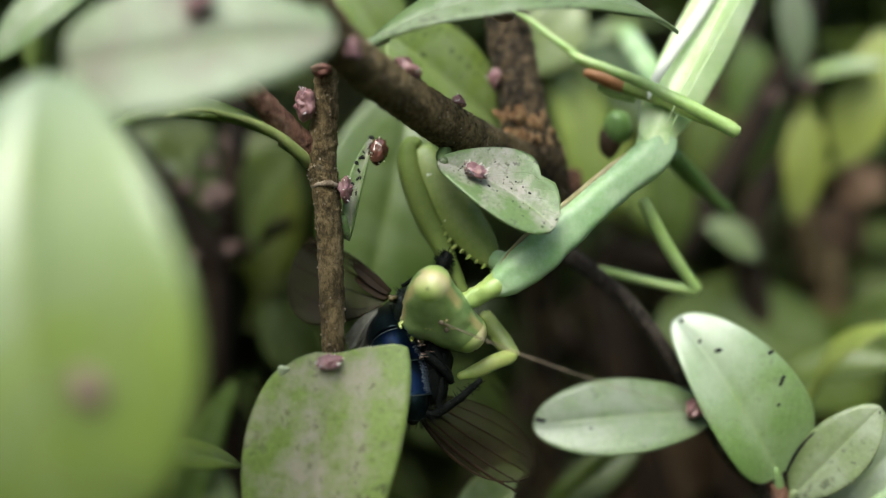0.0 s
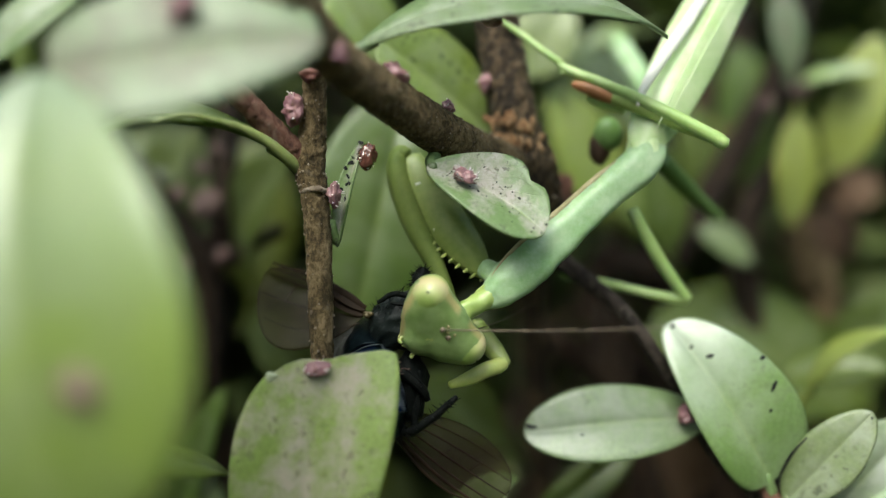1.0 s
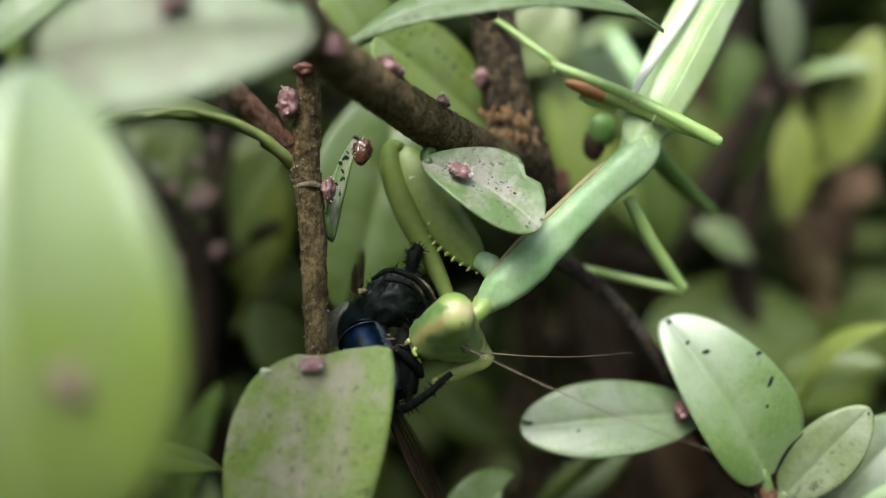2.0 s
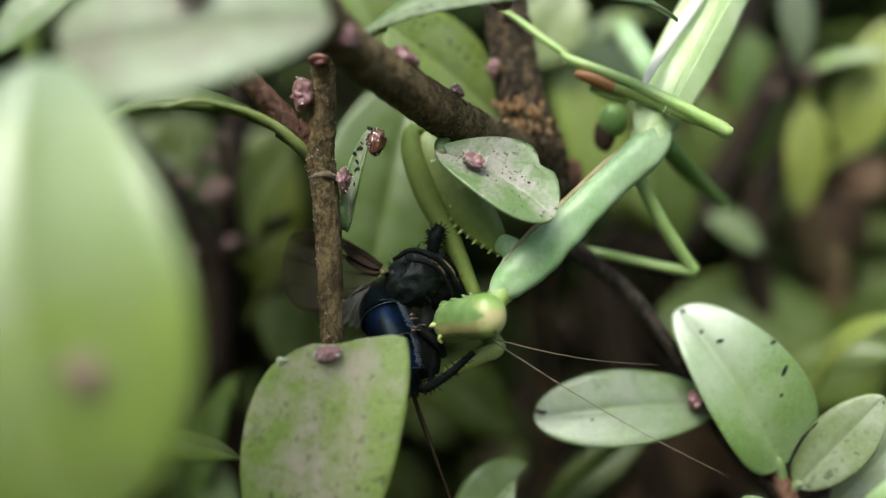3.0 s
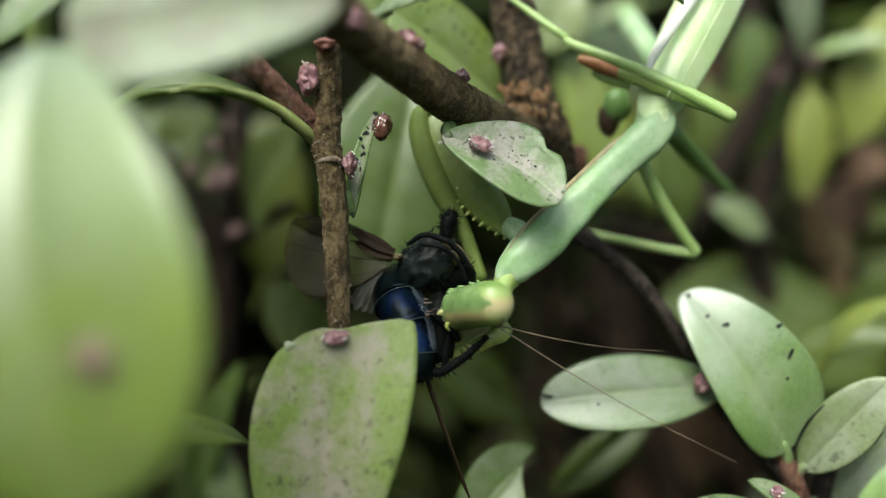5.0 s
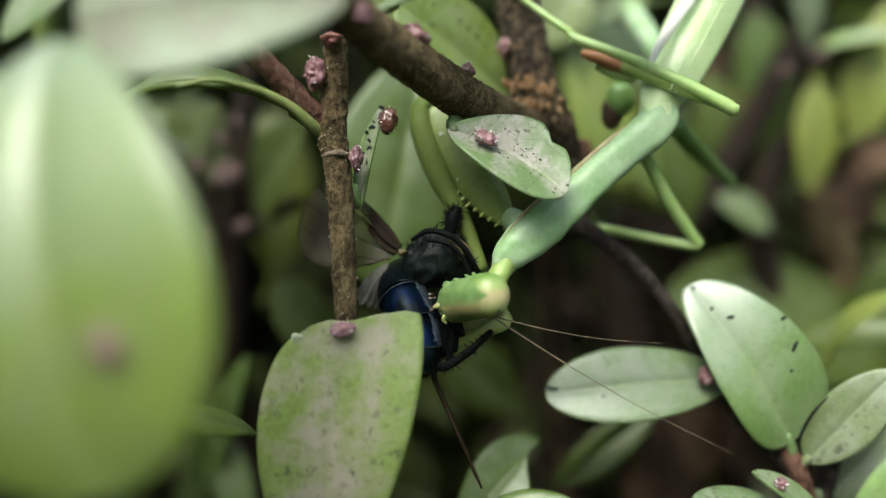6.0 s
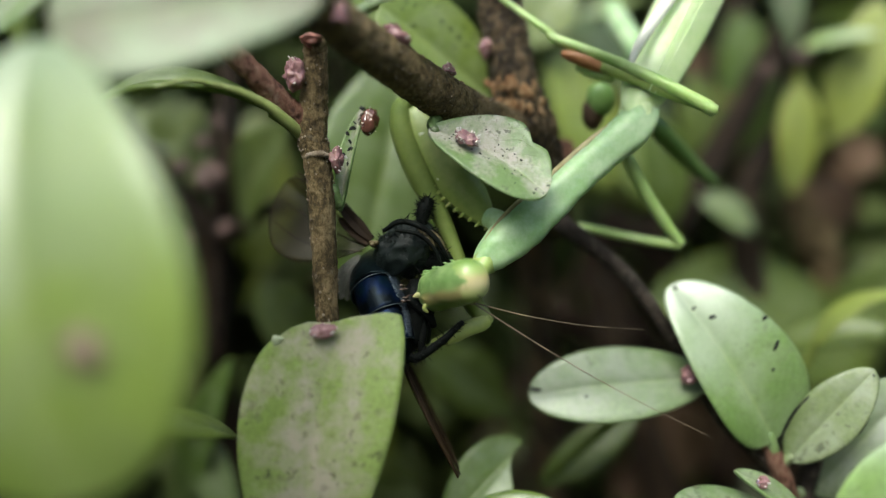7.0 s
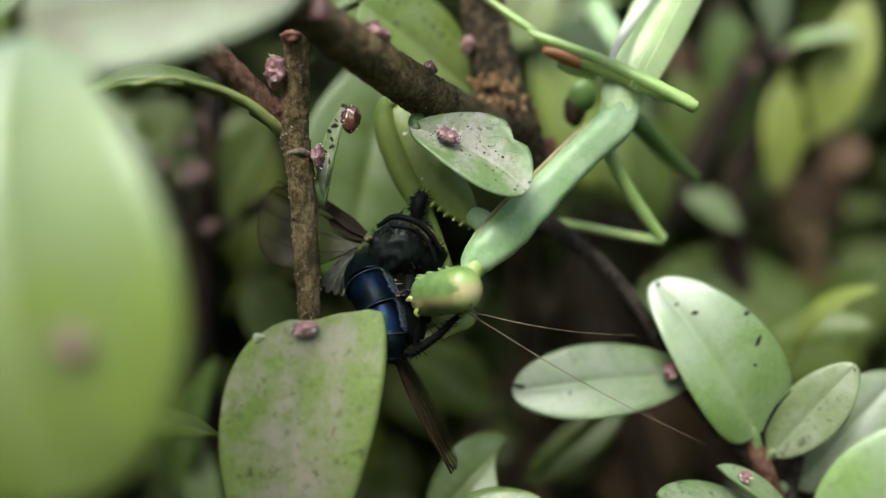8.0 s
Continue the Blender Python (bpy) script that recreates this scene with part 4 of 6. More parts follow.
leaf(b_mid, "leaf_green", (8.50, 74.00, 18.58), (12.31, 74.00, 26.21), 7.0, BL, "mid-green leaf", seed=53, petiole=(7.26, 85.00, 17.59))
leaf(b_mid, "leaf_green", (-7.59, 56.00, 20.66), (-3.59, 58.00, 14.99), 6.0, BL, "mid-green leaf", seed=54, petiole=(-16.12, 72.00, 25.50))
leaf(b_far, "leaf_yellow", (17.29, 78.00, 5.23), (11.25, 76.00, 18.81), 7.5, (0.0, -0.8, 0.8), "pale yellow-green leaf", seed=61, petiole=(28.42, 100.00, 4.49))
leaf(b_far, "leaf_hedge", (35.77, 96.00, 8.56), (31.56, 94.00, 15.30), 6.0, BL, "grey-green leaf", seed=55, petiole=(32.17, 105.00, 8.59))
leaf(b_root, "dead_leaf", (13.98, 84.00, 8.72), (10.63, 82.00, 3.08), 5.0, BL, "brown withered leaf", seed=56, petiole=(13.32, 90.00, 1.39))
leaf(b_root, "dead_leaf", (23.43, 104.00, -35.15), (35.05, 100.00, -25.70), 6.5, BL, "brown withered leaf", seed=58, petiole=(29.74, 102.00, -29.22))
leaf(b_root, "dead_leaf", (39.40, 98.00, -30.96), (30.50, 102.00, -20.95), 6.0, BL, "brown withered leaf", seed=59, petiole=(29.90, 100.00, -26.44))
leaf(b_right, "dead_leaf", (52.03, 96.00, 1.49), (47.49, 94.00, 7.69), 6.0, BL, "brown withered leaf", seed=60, petiole=(39.92, 88.00, 2.66))
leaf(b_right, "dead_leaf", (43.09, 92.00, 7.52), (43.48, 90.00, -1.92), 4.5, BL, "brown withered leaf", seed=57, petiole=(39.92, 88.00, 6.55))

for b, mat, base, tip, w, face, stalk, label, sd in (
        (b_left, "leaf_deep", (-19.89, 86.00, -3.74), (-19.92, 84.00, 13.98), 8.4, (0.15, -1.0, 0.2), (-19.76, 78.00, -6.84), "mid-green leaf in the shade", 71),
        (b_right, "leaf_mid", (39.17, 96.00, 10.68), (36.97, 94.00, 27.76), 7.6, BL, (40.83, 90.00, 7.36), "soft grey-green leaf", 72),
        (b_right, "leaf_deep", (44.08, 86.00, -13.87), (49.28, 82.00, -2.36), 8.0, BL, (44.80, 90.00, -17.17), "olive leaf in the shade", 73),
        (b_left, "leaf_deep", (-31.55, 60.00, 13.30), (-27.08, 58.00, 20.12), 4.6, BL, (-33.97, 62.00, 11.46), "deep green leaf", 74),
        (b_mid, "leaf_hedge", (-11.88, 72.00, -10.55), (-15.72, 68.00, -3.96), 5.2, BL, (-9.66, 80.00, -12.90), "mid-green leaf in the shade", 75),
        (b_far, "leaf_mid", (24.21, 80.00, 1.24), (21.88, 78.00, 12.98), 5.6, (0.2, -1.0, 0.4), (28.25, 86.00, -2.47), "olive leaf behind the mantis", 76),
        (b_left, "leaf_hedge", (-27.80, 78.00, 13.84), (-30.19, 74.00, 6.05), 7.0, BL, (-26.75, 80.00, 16.55), "green leaf with shade in its colour", 78),
        (b_far, "leaf_mid", (13.98, 84.00, 6.87), (14.49, 80.00, 20.68), 8.0, BL, (16.97, 90.00, 2.72), "pale olive leaf", 79),
        (b_slant, "leaf_deep", (32.38, 92.00, 6.50), (29.96, 90.00, 19.29), 6.0, BL, (32.79, 88.00, 9.14), "olive leaf behind the mantis", 81),
        (b_brown, "withered", (45.75, 93.00, -2.67), (42.95, 90.00, 7.03), 6.4, BL, (44.44, 92.00, -4.00), "light brown withered leaf", 82),
        (b_root, "withered", (32.94, 96.00, -28.91), (26.83, 92.00, -20.60), 9.5, BL, (29.16, 100.00, -23.49), "light brown withered leaf", 86),
        (b_slant, "withered", (33.09, 96.00, 19.51), (29.84, 94.00, 23.95), 4.4, BL, (35.38, 88.00, 14.32), "light brown withered leaf", 83),
        (b_brown, "withered", (51.15, 97.00, 7.93), (54.29, 95.00, 11.96), 5.0, BL, (43.96, 91.00, 9.45), "light brown withered leaf", 84),
        (b_root, "leaf_deep", (6.77, 76.00, -17.01), (-1.38, 72.00, -10.34), 6.2, BL, (10.27, 84.00, -22.21), "dim olive leaf", 85),
        (b_root, "leaf_deep", (-5.12, 74.00, -22.29), (-9.49, 70.00, -14.38), 5.6, BL, (-2.59, 80.00, -25.86), "dim green leaf", 80)):
    leaf(b, mat, base, tip, w, face, label, p=1.05, q=0.58, seed=sd, petiole=stalk, rows=16)

for k, (at, size) in enumerate((((33.55, 78.00, 16.95), 1.2), ((37.47, 79.00, 18.56), 1.5), ((-19.79, 70.00, 10.77), 1.0), ((-22.57, 67.50, 6.36), 1.1), ((-21.09, 69.50, 8.85), 1.0), ((-20.13, 68.00, 5.46), 2.0), ((-22.31, 69.00, 0.46), 1.0), ((-19.11, 69.00, 1.07), 1.1), ((21.07, 92.00, -9.08), 1.3))):
    scale_insect(at, (0, -1, 0.3), (size * 0.75, size * 0.62, size * 0.55), wax=0, seed=40 + k, mat="scale_dull", label="dull pink scale insect on a shaded twig")


# ---------------------------------------------------------------- hedge and litter, too many to count
def leaves_mesh(name, count, place, sizes, mat, label, category, seed):
    rng = np.random.default_rng(seed)
    spots = [place(rng) for _ in range(count)]
    c, n, a = (np.array([p[k] for p in spots]) for k in range(3))
    n /= np.linalg.norm(n, axis=1, keepdims=True)
    a -= n * (a * n).sum(1, keepdims=True)
    a /= np.linalg.norm(a, axis=1, keepdims=True)
    s = np.cross(a, n)
    size = rng.uniform(*sizes, (count, 1))
    w = size * rng.uniform(0.24, 0.33, (count, 1))
    curl = rng.uniform(-0.08, 0.14, (count, 1)) * size
    prof = ((0.0, 0.04), (0.25, 0.78), (0.6, 1.0), (0.88, 0.62), (1.0, 0.05))
    cols, uv = [], []
    for u, pw in prof:
        mid = c + a * size * (u - 0.5) + n * curl * 4 * u * (1 - u)
        for v in (-1, 0, 1):
            cols.append(mid + s * v * w * pw + n * abs(v) * 0.18 * w * pw)
            uv.append((0.5 + 0.5 * v, u))
    verts = np.stack(cols, 1).reshape(-1, 3)
    uvs = np.tile(np.array(uv), (count, 1))
    quad = np.array([(r * 3 + v, r * 3 + v + 1, r * 3 + v + 4, r * 3 + v + 3) for r in range(4) for v in range(2)])
    faces = (np.arange(count)[:, None, None] * 15 + quad[None]).reshape(-1, 4).tolist()
    verts[:, 2] += HEIGHT
    me = bpy.data.meshes.new(name)
    me.from_pydata((verts * MM).tolist(), [], faces)
    layer = me.uv_layers.new(name="UVMap")
    idx = np.empty(len(me.loops), dtype=np.int32)
    me.loops.foreach_get("vertex_index", idx)
    layer.data.foreach_set("uv", uvs[idx].ravel())
    me.polygons.foreach_set("use_smooth", [True] * len(me.polygons))
    me.materials.append(MAT[mat])
    return tagged(new(name, me), label, category, kind="stuff")


def hedge_place(rng):
    """Anywhere in the clipped row, but for the hollow in which the mantis sits; includes unseen foliage added for
    shade.
    """
    while True:
        c = np.array([rng.uniform(-240, 250), rng.uniform(-25, 350), rng.uniform(-136, 175)])
        y = max(c[1], 0.0)
        # crown above the view, added to shade the background, left open at right
        over = y > 60 and c[2] > 0.36 * y + 9 and not (c[0] > 10 and y < 95)
        under = y < 95 and c[2] < -0.42 * y - 20
        aside = y < 95 and abs(c[0]) > 0.70 * y + 24 and c[2] < 40
        deep = y > (130 if abs(c[0] - 15) < 45 and c[2] < 5 else 100)
        if not (over or under or aside or deep):
            continue
        if rng.random() < (noise.noise(V(c) * 0.035) > -0.08 or rng.random() < 0.25 or y > 230):
            break
    n = rng.normal(size=3) * 0.55 + np.array([0, -0.5, 0.75])
    return c, n, rng.normal(size=3) + np.array([0, 0, 0.2])


leaves_mesh("hedge_foliage", 34000, hedge_place, (9.0, 16.0), "leaf_hedge", "dense hedge foliage, shade put into its dark green, partly out of view", "foliage", 4)


def back_place(rng):
    c = np.array([rng.uniform(-250, 260), rng.uniform(350, 385), rng.uniform(-136, 185)])
    return c, rng.normal(size=3) * 0.4 + np.array([0, -1.0, 0.3]), rng.normal(size=3)


leaves_mesh("hedge_foliage", 5500, back_place, (22.0, 34.0), "leaf_hedge", "foliage at the far side of the hedge, shade in its dark green", "foliage", 14)


def unseen_hedge_place(rng):
    """An added second row behind the camera, never in view, across an assumed narrow path."""
    c = np.array([rng.uniform(-1300, 1300), rng.uniform(-900, -420), rng.uniform(-130, 160)])
    return c, rng.normal(size=3) * 0.6 + np.array([0, 0.5, 0.75]), rng.normal(size=3)


leaves_mesh("hedge_foliage", 5000, unseen_hedge_place, (34.0, 52.0), "leaf_hedge", "added green hedge row behind the camera, out of view", "hedge", 6)


def litter_place(rng):
    c = np.array([rng.uniform(-260, 320), rng.uniform(20, 420), -HEIGHT + rng.uniform(2.0, 8.0)])
    return c, rng.normal(size=3) * 0.35 + np.array([0, 0, 1]), rng.normal(size=3)


leaves_mesh("leaf_litter", 1400, litter_place, (9.0, 18.0), "dead_leaf", "brown fallen leaves lying on the soil", "leaf litter", 9)


def hedge_twigs():
    rng = random.Random(21)
    bm = bmesh.new()
    for k in range(110):
        y = rng.uniform(98, 330)
        x = rng.uniform(-0.9, 1.0) * (45 + 0.9 * y)
        pts = [(x, y, -142.0, 1.8)]
        for j in range(1, 5):
            pts.append((x + rng.uniform(-14, 14) * j ** 0.7, y + rng.uniform(-10, 10), -142 + j * rng.uniform(38, 62), 1.9 - 0.32 * j))
        tube(bm, pts, 10, 6)
    for v in bm.verts:
        v.co = (v.co + Vector((0, 0, HEIGHT))) * MM
    me = bpy.data.meshes.new("hedge_stems")
    bm.to_mesh(me)
    bm.free()
    me.materials.append(MAT["twig_dark"])
    tagged(new("hedge_stems", me), "tangle of thin dark stems inside the hedge", "stems", kind="stuff")


hedge_twigs()


# ---------------------------------------------------------------- the mantis
JOINT = (12.65, 47.20, 6.92)
mantis = thing("mantis", JOINT, "bright green praying mantis on the shrub, eating a fly", "mantis")

# waist, abdomen and folded wings
part("abdomen", tube(bmesh.new(), [(*(12.53, 47.40, 6.67), 1.15), (*(12.88, 47.80, 8.31), 1.12), (*(13.66, 48.30, 10.35), 1.3), (*(15.23, 49.00, 13.21), 1.4), (*(17.67, 50.20, 17.04), 1.4), (*(20.91, 52.00, 22.63), 1.5), (*(24.10, 54.00, 28.27), 1.2), (*(25.76, 55.00, 31.23), 0.5)], 34, 20, 0.05, 1.4, flat=0.85), "mantis_bright", mantis)
for name, b, t, w, f, sd in (("forewing", (12.07, 46.30, 7.37), (22.56, 51.40, 26.16), 3.9, (-0.2, -1.0, 0.0), 61), ("forewing", (12.96, 46.80, 7.45), (23.73, 51.90, 25.07), 2.9, (0.6, -0.9, 0.0), 62)):
    part(name, leaf_bm(b, t, w, f, p=0.72, q=0.5, fold=-0.28, cup=-0.2, curl=0.01, wave=0.05, thick=0.14, seed=sd), "mantis_bright", mantis, "glossy pale green folded wing", pivot=b)
# pale margin, made broad and whiter to hold the glare beside it
part("wing_margin", tube(bmesh.new(), [(*(11.95, 46.30, 10.10), 0.10), (*(12.46, 46.60, 11.36), 0.30), (*(13.91, 47.20, 13.53), 0.38), (*(15.74, 48.00, 16.04), 0.38), (*(19.66, 50.00, 21.98), 0.3)], 24, 10, flat=0.5), "mantis_pale", mantis, "white wing margin with glare in its colour")
for w0, w1, r in (((12.95, 45.75, 8.6), (20.6, 49.6, 22.4), 0.10), ((13.35, 45.95, 8.5), (21.7, 50.1, 22.2), 0.08)):
    mid = V(w0).lerp(V(w1), 0.5) + V((-0.15, -0.32, 0.1))
    part("wing_vein", tube(bmesh.new(), [(*w0, r * 0.4), (*mid, r * 0.7), (*w1, r * 0.5)], 16, 8), "mantis_bright", mantis, "pale lengthwise wing vein")
part("metathorax", blob(bmesh.new(), (12.61, 47.30, 7.28), (1.15, 1.1, 1.3), rough=0.2, grain=1.6), "mantis_bright", mantis)

# long forebody
PRO_BACK = (12.49, 47.00, 6.72)
pronotum = part("pronotum", tube(bmesh.new(), [(*(13.08, 47.50, 8.26), 0.95), (*(12.42, 47.00, 6.78), 1.2), (*(10.43, 46.30, 5.01), 1.13), (*(8.43, 45.60, 3.12), 1.14), (*(6.66, 45.00, 1.36), 1.24), (*(5.18, 44.50, -0.10), 1.30), (*(3.98, 44.00, -1.20), 1.10), (*(3.30, 43.80, -1.85), 0.78), (*(2.95, 43.65, -2.20), 0.42)], 60, 40, 0.07, 1.3, flat=0.8, keel=0.12), "mantis_neck", mantis, "long slender forebody", pivot=PRO_BACK)
part("margin", tube(bmesh.new(), [(*(11.32, 46.60, 7.10), 0.08), (*(9.65, 46.00, 5.73), 0.17), (*(7.64, 45.30, 3.87), 0.18), (*(5.78, 44.60, 2.20), 0.17), (*(4.29, 44.10, 0.75), 0.13), (*(3.45, 43.65, -0.35), 0.08), (*(3.25, 43.45, -0.75), 0.03)], 30, 7, 0.03, 3.0), "ridge_brown", pronotum, "thin brownish ridge line", pivot=PRO_BACK)
NECK = V((3.70, 44.10, -1.50))
NECK_WAY = (V((2.49, 43.30, -3.60)) - NECK).normalized()
neck = part("neck", tube(bmesh.new(), [(*(NECK - NECK_WAY * 0.5), 0.60), (*(NECK + NECK_WAY * 0.3), 0.74), (*(NECK + NECK_WAY * 1.5), 0.58), (*(NECK + NECK_WAY * 3.0), 0.5)], 18, 18, 0.13, 2.8), "mantis_leg", pronotum, "soft wrinkled neck", pivot=NECK)


def axes3(f, e):
    """A turn whose columns are mouthward, sideward and facing."""
    f = V(f).normalized()
    e = V(e)
    e = (e - f * e.dot(f)).normalized()
    n = e.cross(f)
    return Matrix((f, e, n)).transposed()


# head: built in its side view, later turned about the middle between the eyes
HEAD = (2.49, 43.30, -3.60)
HEAD_AXES = axes3((-0.98, 0.05, -0.17), (0.05, -1.0, 0.08))
hf, he, hn = (Vector(HEAD_AXES.col[k]) for k in range(3))


def hp(f, e, n):
    return V(HEAD) + hf * f + he * e + hn * n


EYES = 2.0
HEAD_LUMPS = [((0.10, EYES, 0.0), (1.09, 0.93, 1.13)), ((0.10, -EYES, 0.0), (1.09, 0.93, 1.13)), ((0.12, 0.0, -0.02), (1.16, 2.5, 1.14)),
              ((0.80, 1.15, 0.02), (1.30, 1.22, 1.10)), ((0.80, -1.15, 0.02), (1.30, 1.22, 1.10)),
              ((1.10, 0.0, 0.0), (1.50, 1.75, 1.12)), ((1.75, 0.0, 0.0), (1.05, 1.05, 1.0)), ((2.25, 0.0, 0.0), (0.62, 0.74, 0.86))]


def head_skin(p):
    """Smooth join of the lumps of the head; below nought inside."""
    d = 9.0
    for c, r in HEAD_LUMPS:
        q = math.sqrt(sum(((x - y) / z) ** 2 for x, y, z in zip(p, c, r)))
        g = (q - 1.0) * min(r)
        h = max(0.6 - abs(d - g), 0.0) / 0.6
        d = min(d, g) - h * h * 0.6 * 0.25
    return d


def head_at(f, e, n):
    """Where a ray from inside the head in this bearing leaves its skin."""
    v = V((f, e, n)).normalized()
    lo, hi = 0.0, 4.5
    for _ in range(22):
        mid = (lo + hi) / 2
        if head_skin((0.5 + v.x * mid, v.y * mid, v.z * mid)) < 0:
            lo = mid
        else:
            hi = mid
    return hp(0.5 + v.x * lo, v.y * lo, v.z * lo)


bm = bmesh.new()
rings = []
for k in range(1, 36):
    b = math.pi * k / 36
    ring = []
    for j in range(48):
        a = 2 * math.pi * j / 48
        q = head_at(-math.cos(b), math.sin(b) * math.cos(a), math.sin(b) * math.sin(a))
        ring.append(bm.verts.new(q + (q - V(HEAD)).normalized() * (0.04 * noise.noise(q * 1.8) + 0.045 * noise.noise(q * 5.0) * max(0.0, (q - V(HEAD)).dot(hf) + max(0.0, -(q - V(HEAD)).dot(hn))))))
    rings.append(ring)
for a, b in zip(rings, rings[1:]):
    for j in range(48):
        bm.faces.new((a[j], a[(j + 1) % 48], b[(j + 1) % 48], b[j]))
bm.faces.new(rings[0])
bm.faces.new(rings[-1])
head = part("head", bm, "mantis_head", mantis, "triangular green head", pivot=HEAD)
for sgn in (1, -1):
    eye = part("eye", blob(bmesh.new(), hp(0.06, EYES * sgn, 0.0), (1.13, 1.01, 1.21), (hf, he, hn), 40, 28), "mantis_eye", head, "bulging yellow-green eye", pivot=hp(0.06, EYES * sgn, 0.0))
    part("pupil", blob(bmesh.new(), hp(-0.27, EYES * sgn + 0.60 * sgn, 0.96), (0.07, 0.07, 0.07), (hf, he, hn), 8, 6), "jet", head, "tiny dark false pupil", pivot=HEAD)
    part("palp", tube(bmesh.new(), [(*hp(2.45, 0.55 * sgn, 0.45), 0.15), (*hp(2.85, 0.62 * sgn, 0.75), 0.12), (*hp(2.75, 0.55 * sgn, 1.05), 0.07)], 8, 8), "mantis_yellow", head, "short mouth feeler", pivot=HEAD)
    part("mandible", tube(bmesh.new(), [(*hp(2.5, 0.36 * sgn, 0.0), 0.22), (*hp(3.0, 0.36 * sgn, -0.02), 0.19), (*hp(3.3, 0.2 * sgn, 0.02), 0.06)], 8, 8), "cheek_cream", head, "pale biting jaw", pivot=HEAD)
for sgn in (1, -1):
    # ragged crest of small warts along the crown, and the brow spur over the mouth
    for k in range(9):
        u = k / 8
        c = head_at(0.1 + 1.75 * u, (0.55 - 0.35 * u) * sgn, -1.0 + 0.25 * math.sin(k * 2.3))
        d = (c - V(HEAD) - hf * 0.5).normalized()
        h = 0.06 + 0.12 * (0.5 + 0.5 * math.sin(k * 3.7 + sgn))
        part("wart", tube(bmesh.new(), [(*(c - d * 0.08), 0.15), (*(c + d * h * 0.5), 0.10), (*(c + d * h + hf * 0.08), 0.02)], 4, 7), "mantis_head", head, "small pointed wart", pivot=c)
part("face_shield", blob(bmesh.new(), hp(1.1, 0.0, 1.10), (0.6, 0.75, 0.12), (hf, he, hn), 14, 8, rough=0.06), "mantis_yellow", head, "raised yellowish face shield", pivot=HEAD)
for e, f in ((0.0, 0.15), (0.32, -0.1), (-0.32, -0.1)):
    part("ocellus", blob(bmesh.new(), hp(f - 0.1, e, 1.24), (0.10, 0.10, 0.06), (hf, he, hn), 8, 6), "cheek_tan", head, "bead-like simple eye", pivot=HEAD)

# feelers
ANT_BASE = (hp(0.2, 0.30, 1.22), hp(0.2, -0.30, 1.22))
ANT_TIP = (V((15.65, 42.00, -12.28)), V((12.77, 45.50, -6.67)))
antennae = []
for b, t in zip(ANT_BASE, ANT_TIP):
    d = t - b
    pts = [(*(b + d * u + V((0, 0, -0.35 * math.sin(u * 3.1)))), 0.032 * (1 - u) + 0.015) for u in (0, 0.12, 0.35, 0.65, 1.0)]
    bm = tube(bmesh.new(), pts, 40, 6)
    blob(bm, b, (0.16, 0.16, 0.16), nu=8, nv=6)
    antennae.append(part("antenna", bm, "antenna_brown", head, "thin brown feeler", pivot=b))


# legs
def leg_piece(name, points, mat, parent, label="", flat=1.0, n=16, pivot=None, spines=None):
    bm = tube(bmesh.new(), points, n, 12, 0.03, 2.0, flat=flat)
    return part(name, bm, mat, parent, label, pivot=pivot or points[0][:3])


# foreleg raised behind the small dusty leaf: broad spiny upper part, long shank that reaches down to the fly
FORE = (4.03, 45.20, 0.70)
foreleg = joint("foreleg", mantis, FORE, "raised yellow-green grasping leg")
leg_piece("coxa", [(*(4.65, 44.80, 0.03), 0.75), (*(4.04, 45.40, 0.70), 0.7), (*(3.57, 45.80, 0.98), 0.6)], "mantis_neck", foreleg, pivot=FORE)
femur = leg_piece("femur", [(*(3.68, 45.90, 0.54), 0.35), (*(2.79, 46.20, 1.74), 1.05), (*(1.37, 46.60, 3.64), 1.35), (*(0.03, 47.00, 5.92), 1.2), (*(-1.01, 47.40, 7.65), 0.8)], "mantis_olive", foreleg, "broad yellow-green upper segment", flat=0.5, n=24, pivot=FORE)
EDGE = spline([(3.36, 45.70, 0.24), (2.05, 45.70, 0.98), (0.95, 45.90, 1.86), (0.14, 46.10, 2.89), (-0.55, 46.40, 4.20)], 11)
for k, c in enumerate(EDGE):
    h = 0.42 if k % 2 else 0.2
    part("spine", tube(bmesh.new(), [(*(V(c) + V((0.15, 0.1, 0.12))), 0.13), (*(V(c) + V((-0.12, -0.1, -0.10)) * h), 0.08), (*(V(c) + V((-0.34, -0.12, -0.26)) * h), 0.02)], 4, 6), "mantis_yellow", foreleg, "pale spine", pivot=c)
# shank dimmed by its material, as if shaded behind the small leaf
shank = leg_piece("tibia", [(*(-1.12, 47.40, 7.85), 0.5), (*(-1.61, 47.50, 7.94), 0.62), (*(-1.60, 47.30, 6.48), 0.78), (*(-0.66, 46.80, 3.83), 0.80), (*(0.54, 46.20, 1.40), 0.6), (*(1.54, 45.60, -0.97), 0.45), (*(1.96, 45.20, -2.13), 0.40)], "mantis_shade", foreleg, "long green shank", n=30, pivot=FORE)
for k in range(6):
    c = V((-0.55, 46.60, 6.04)).lerp(V((0.54, 46.20, 3.27)), k / 5)
    part("spine", tube(bmesh.new(), [(*c, 0.1), (*(c + V((0.3, -0.1, 0.1))), 0.02)], 3, 6), "mantis_pale", foreleg, "pale spine", pivot=c)
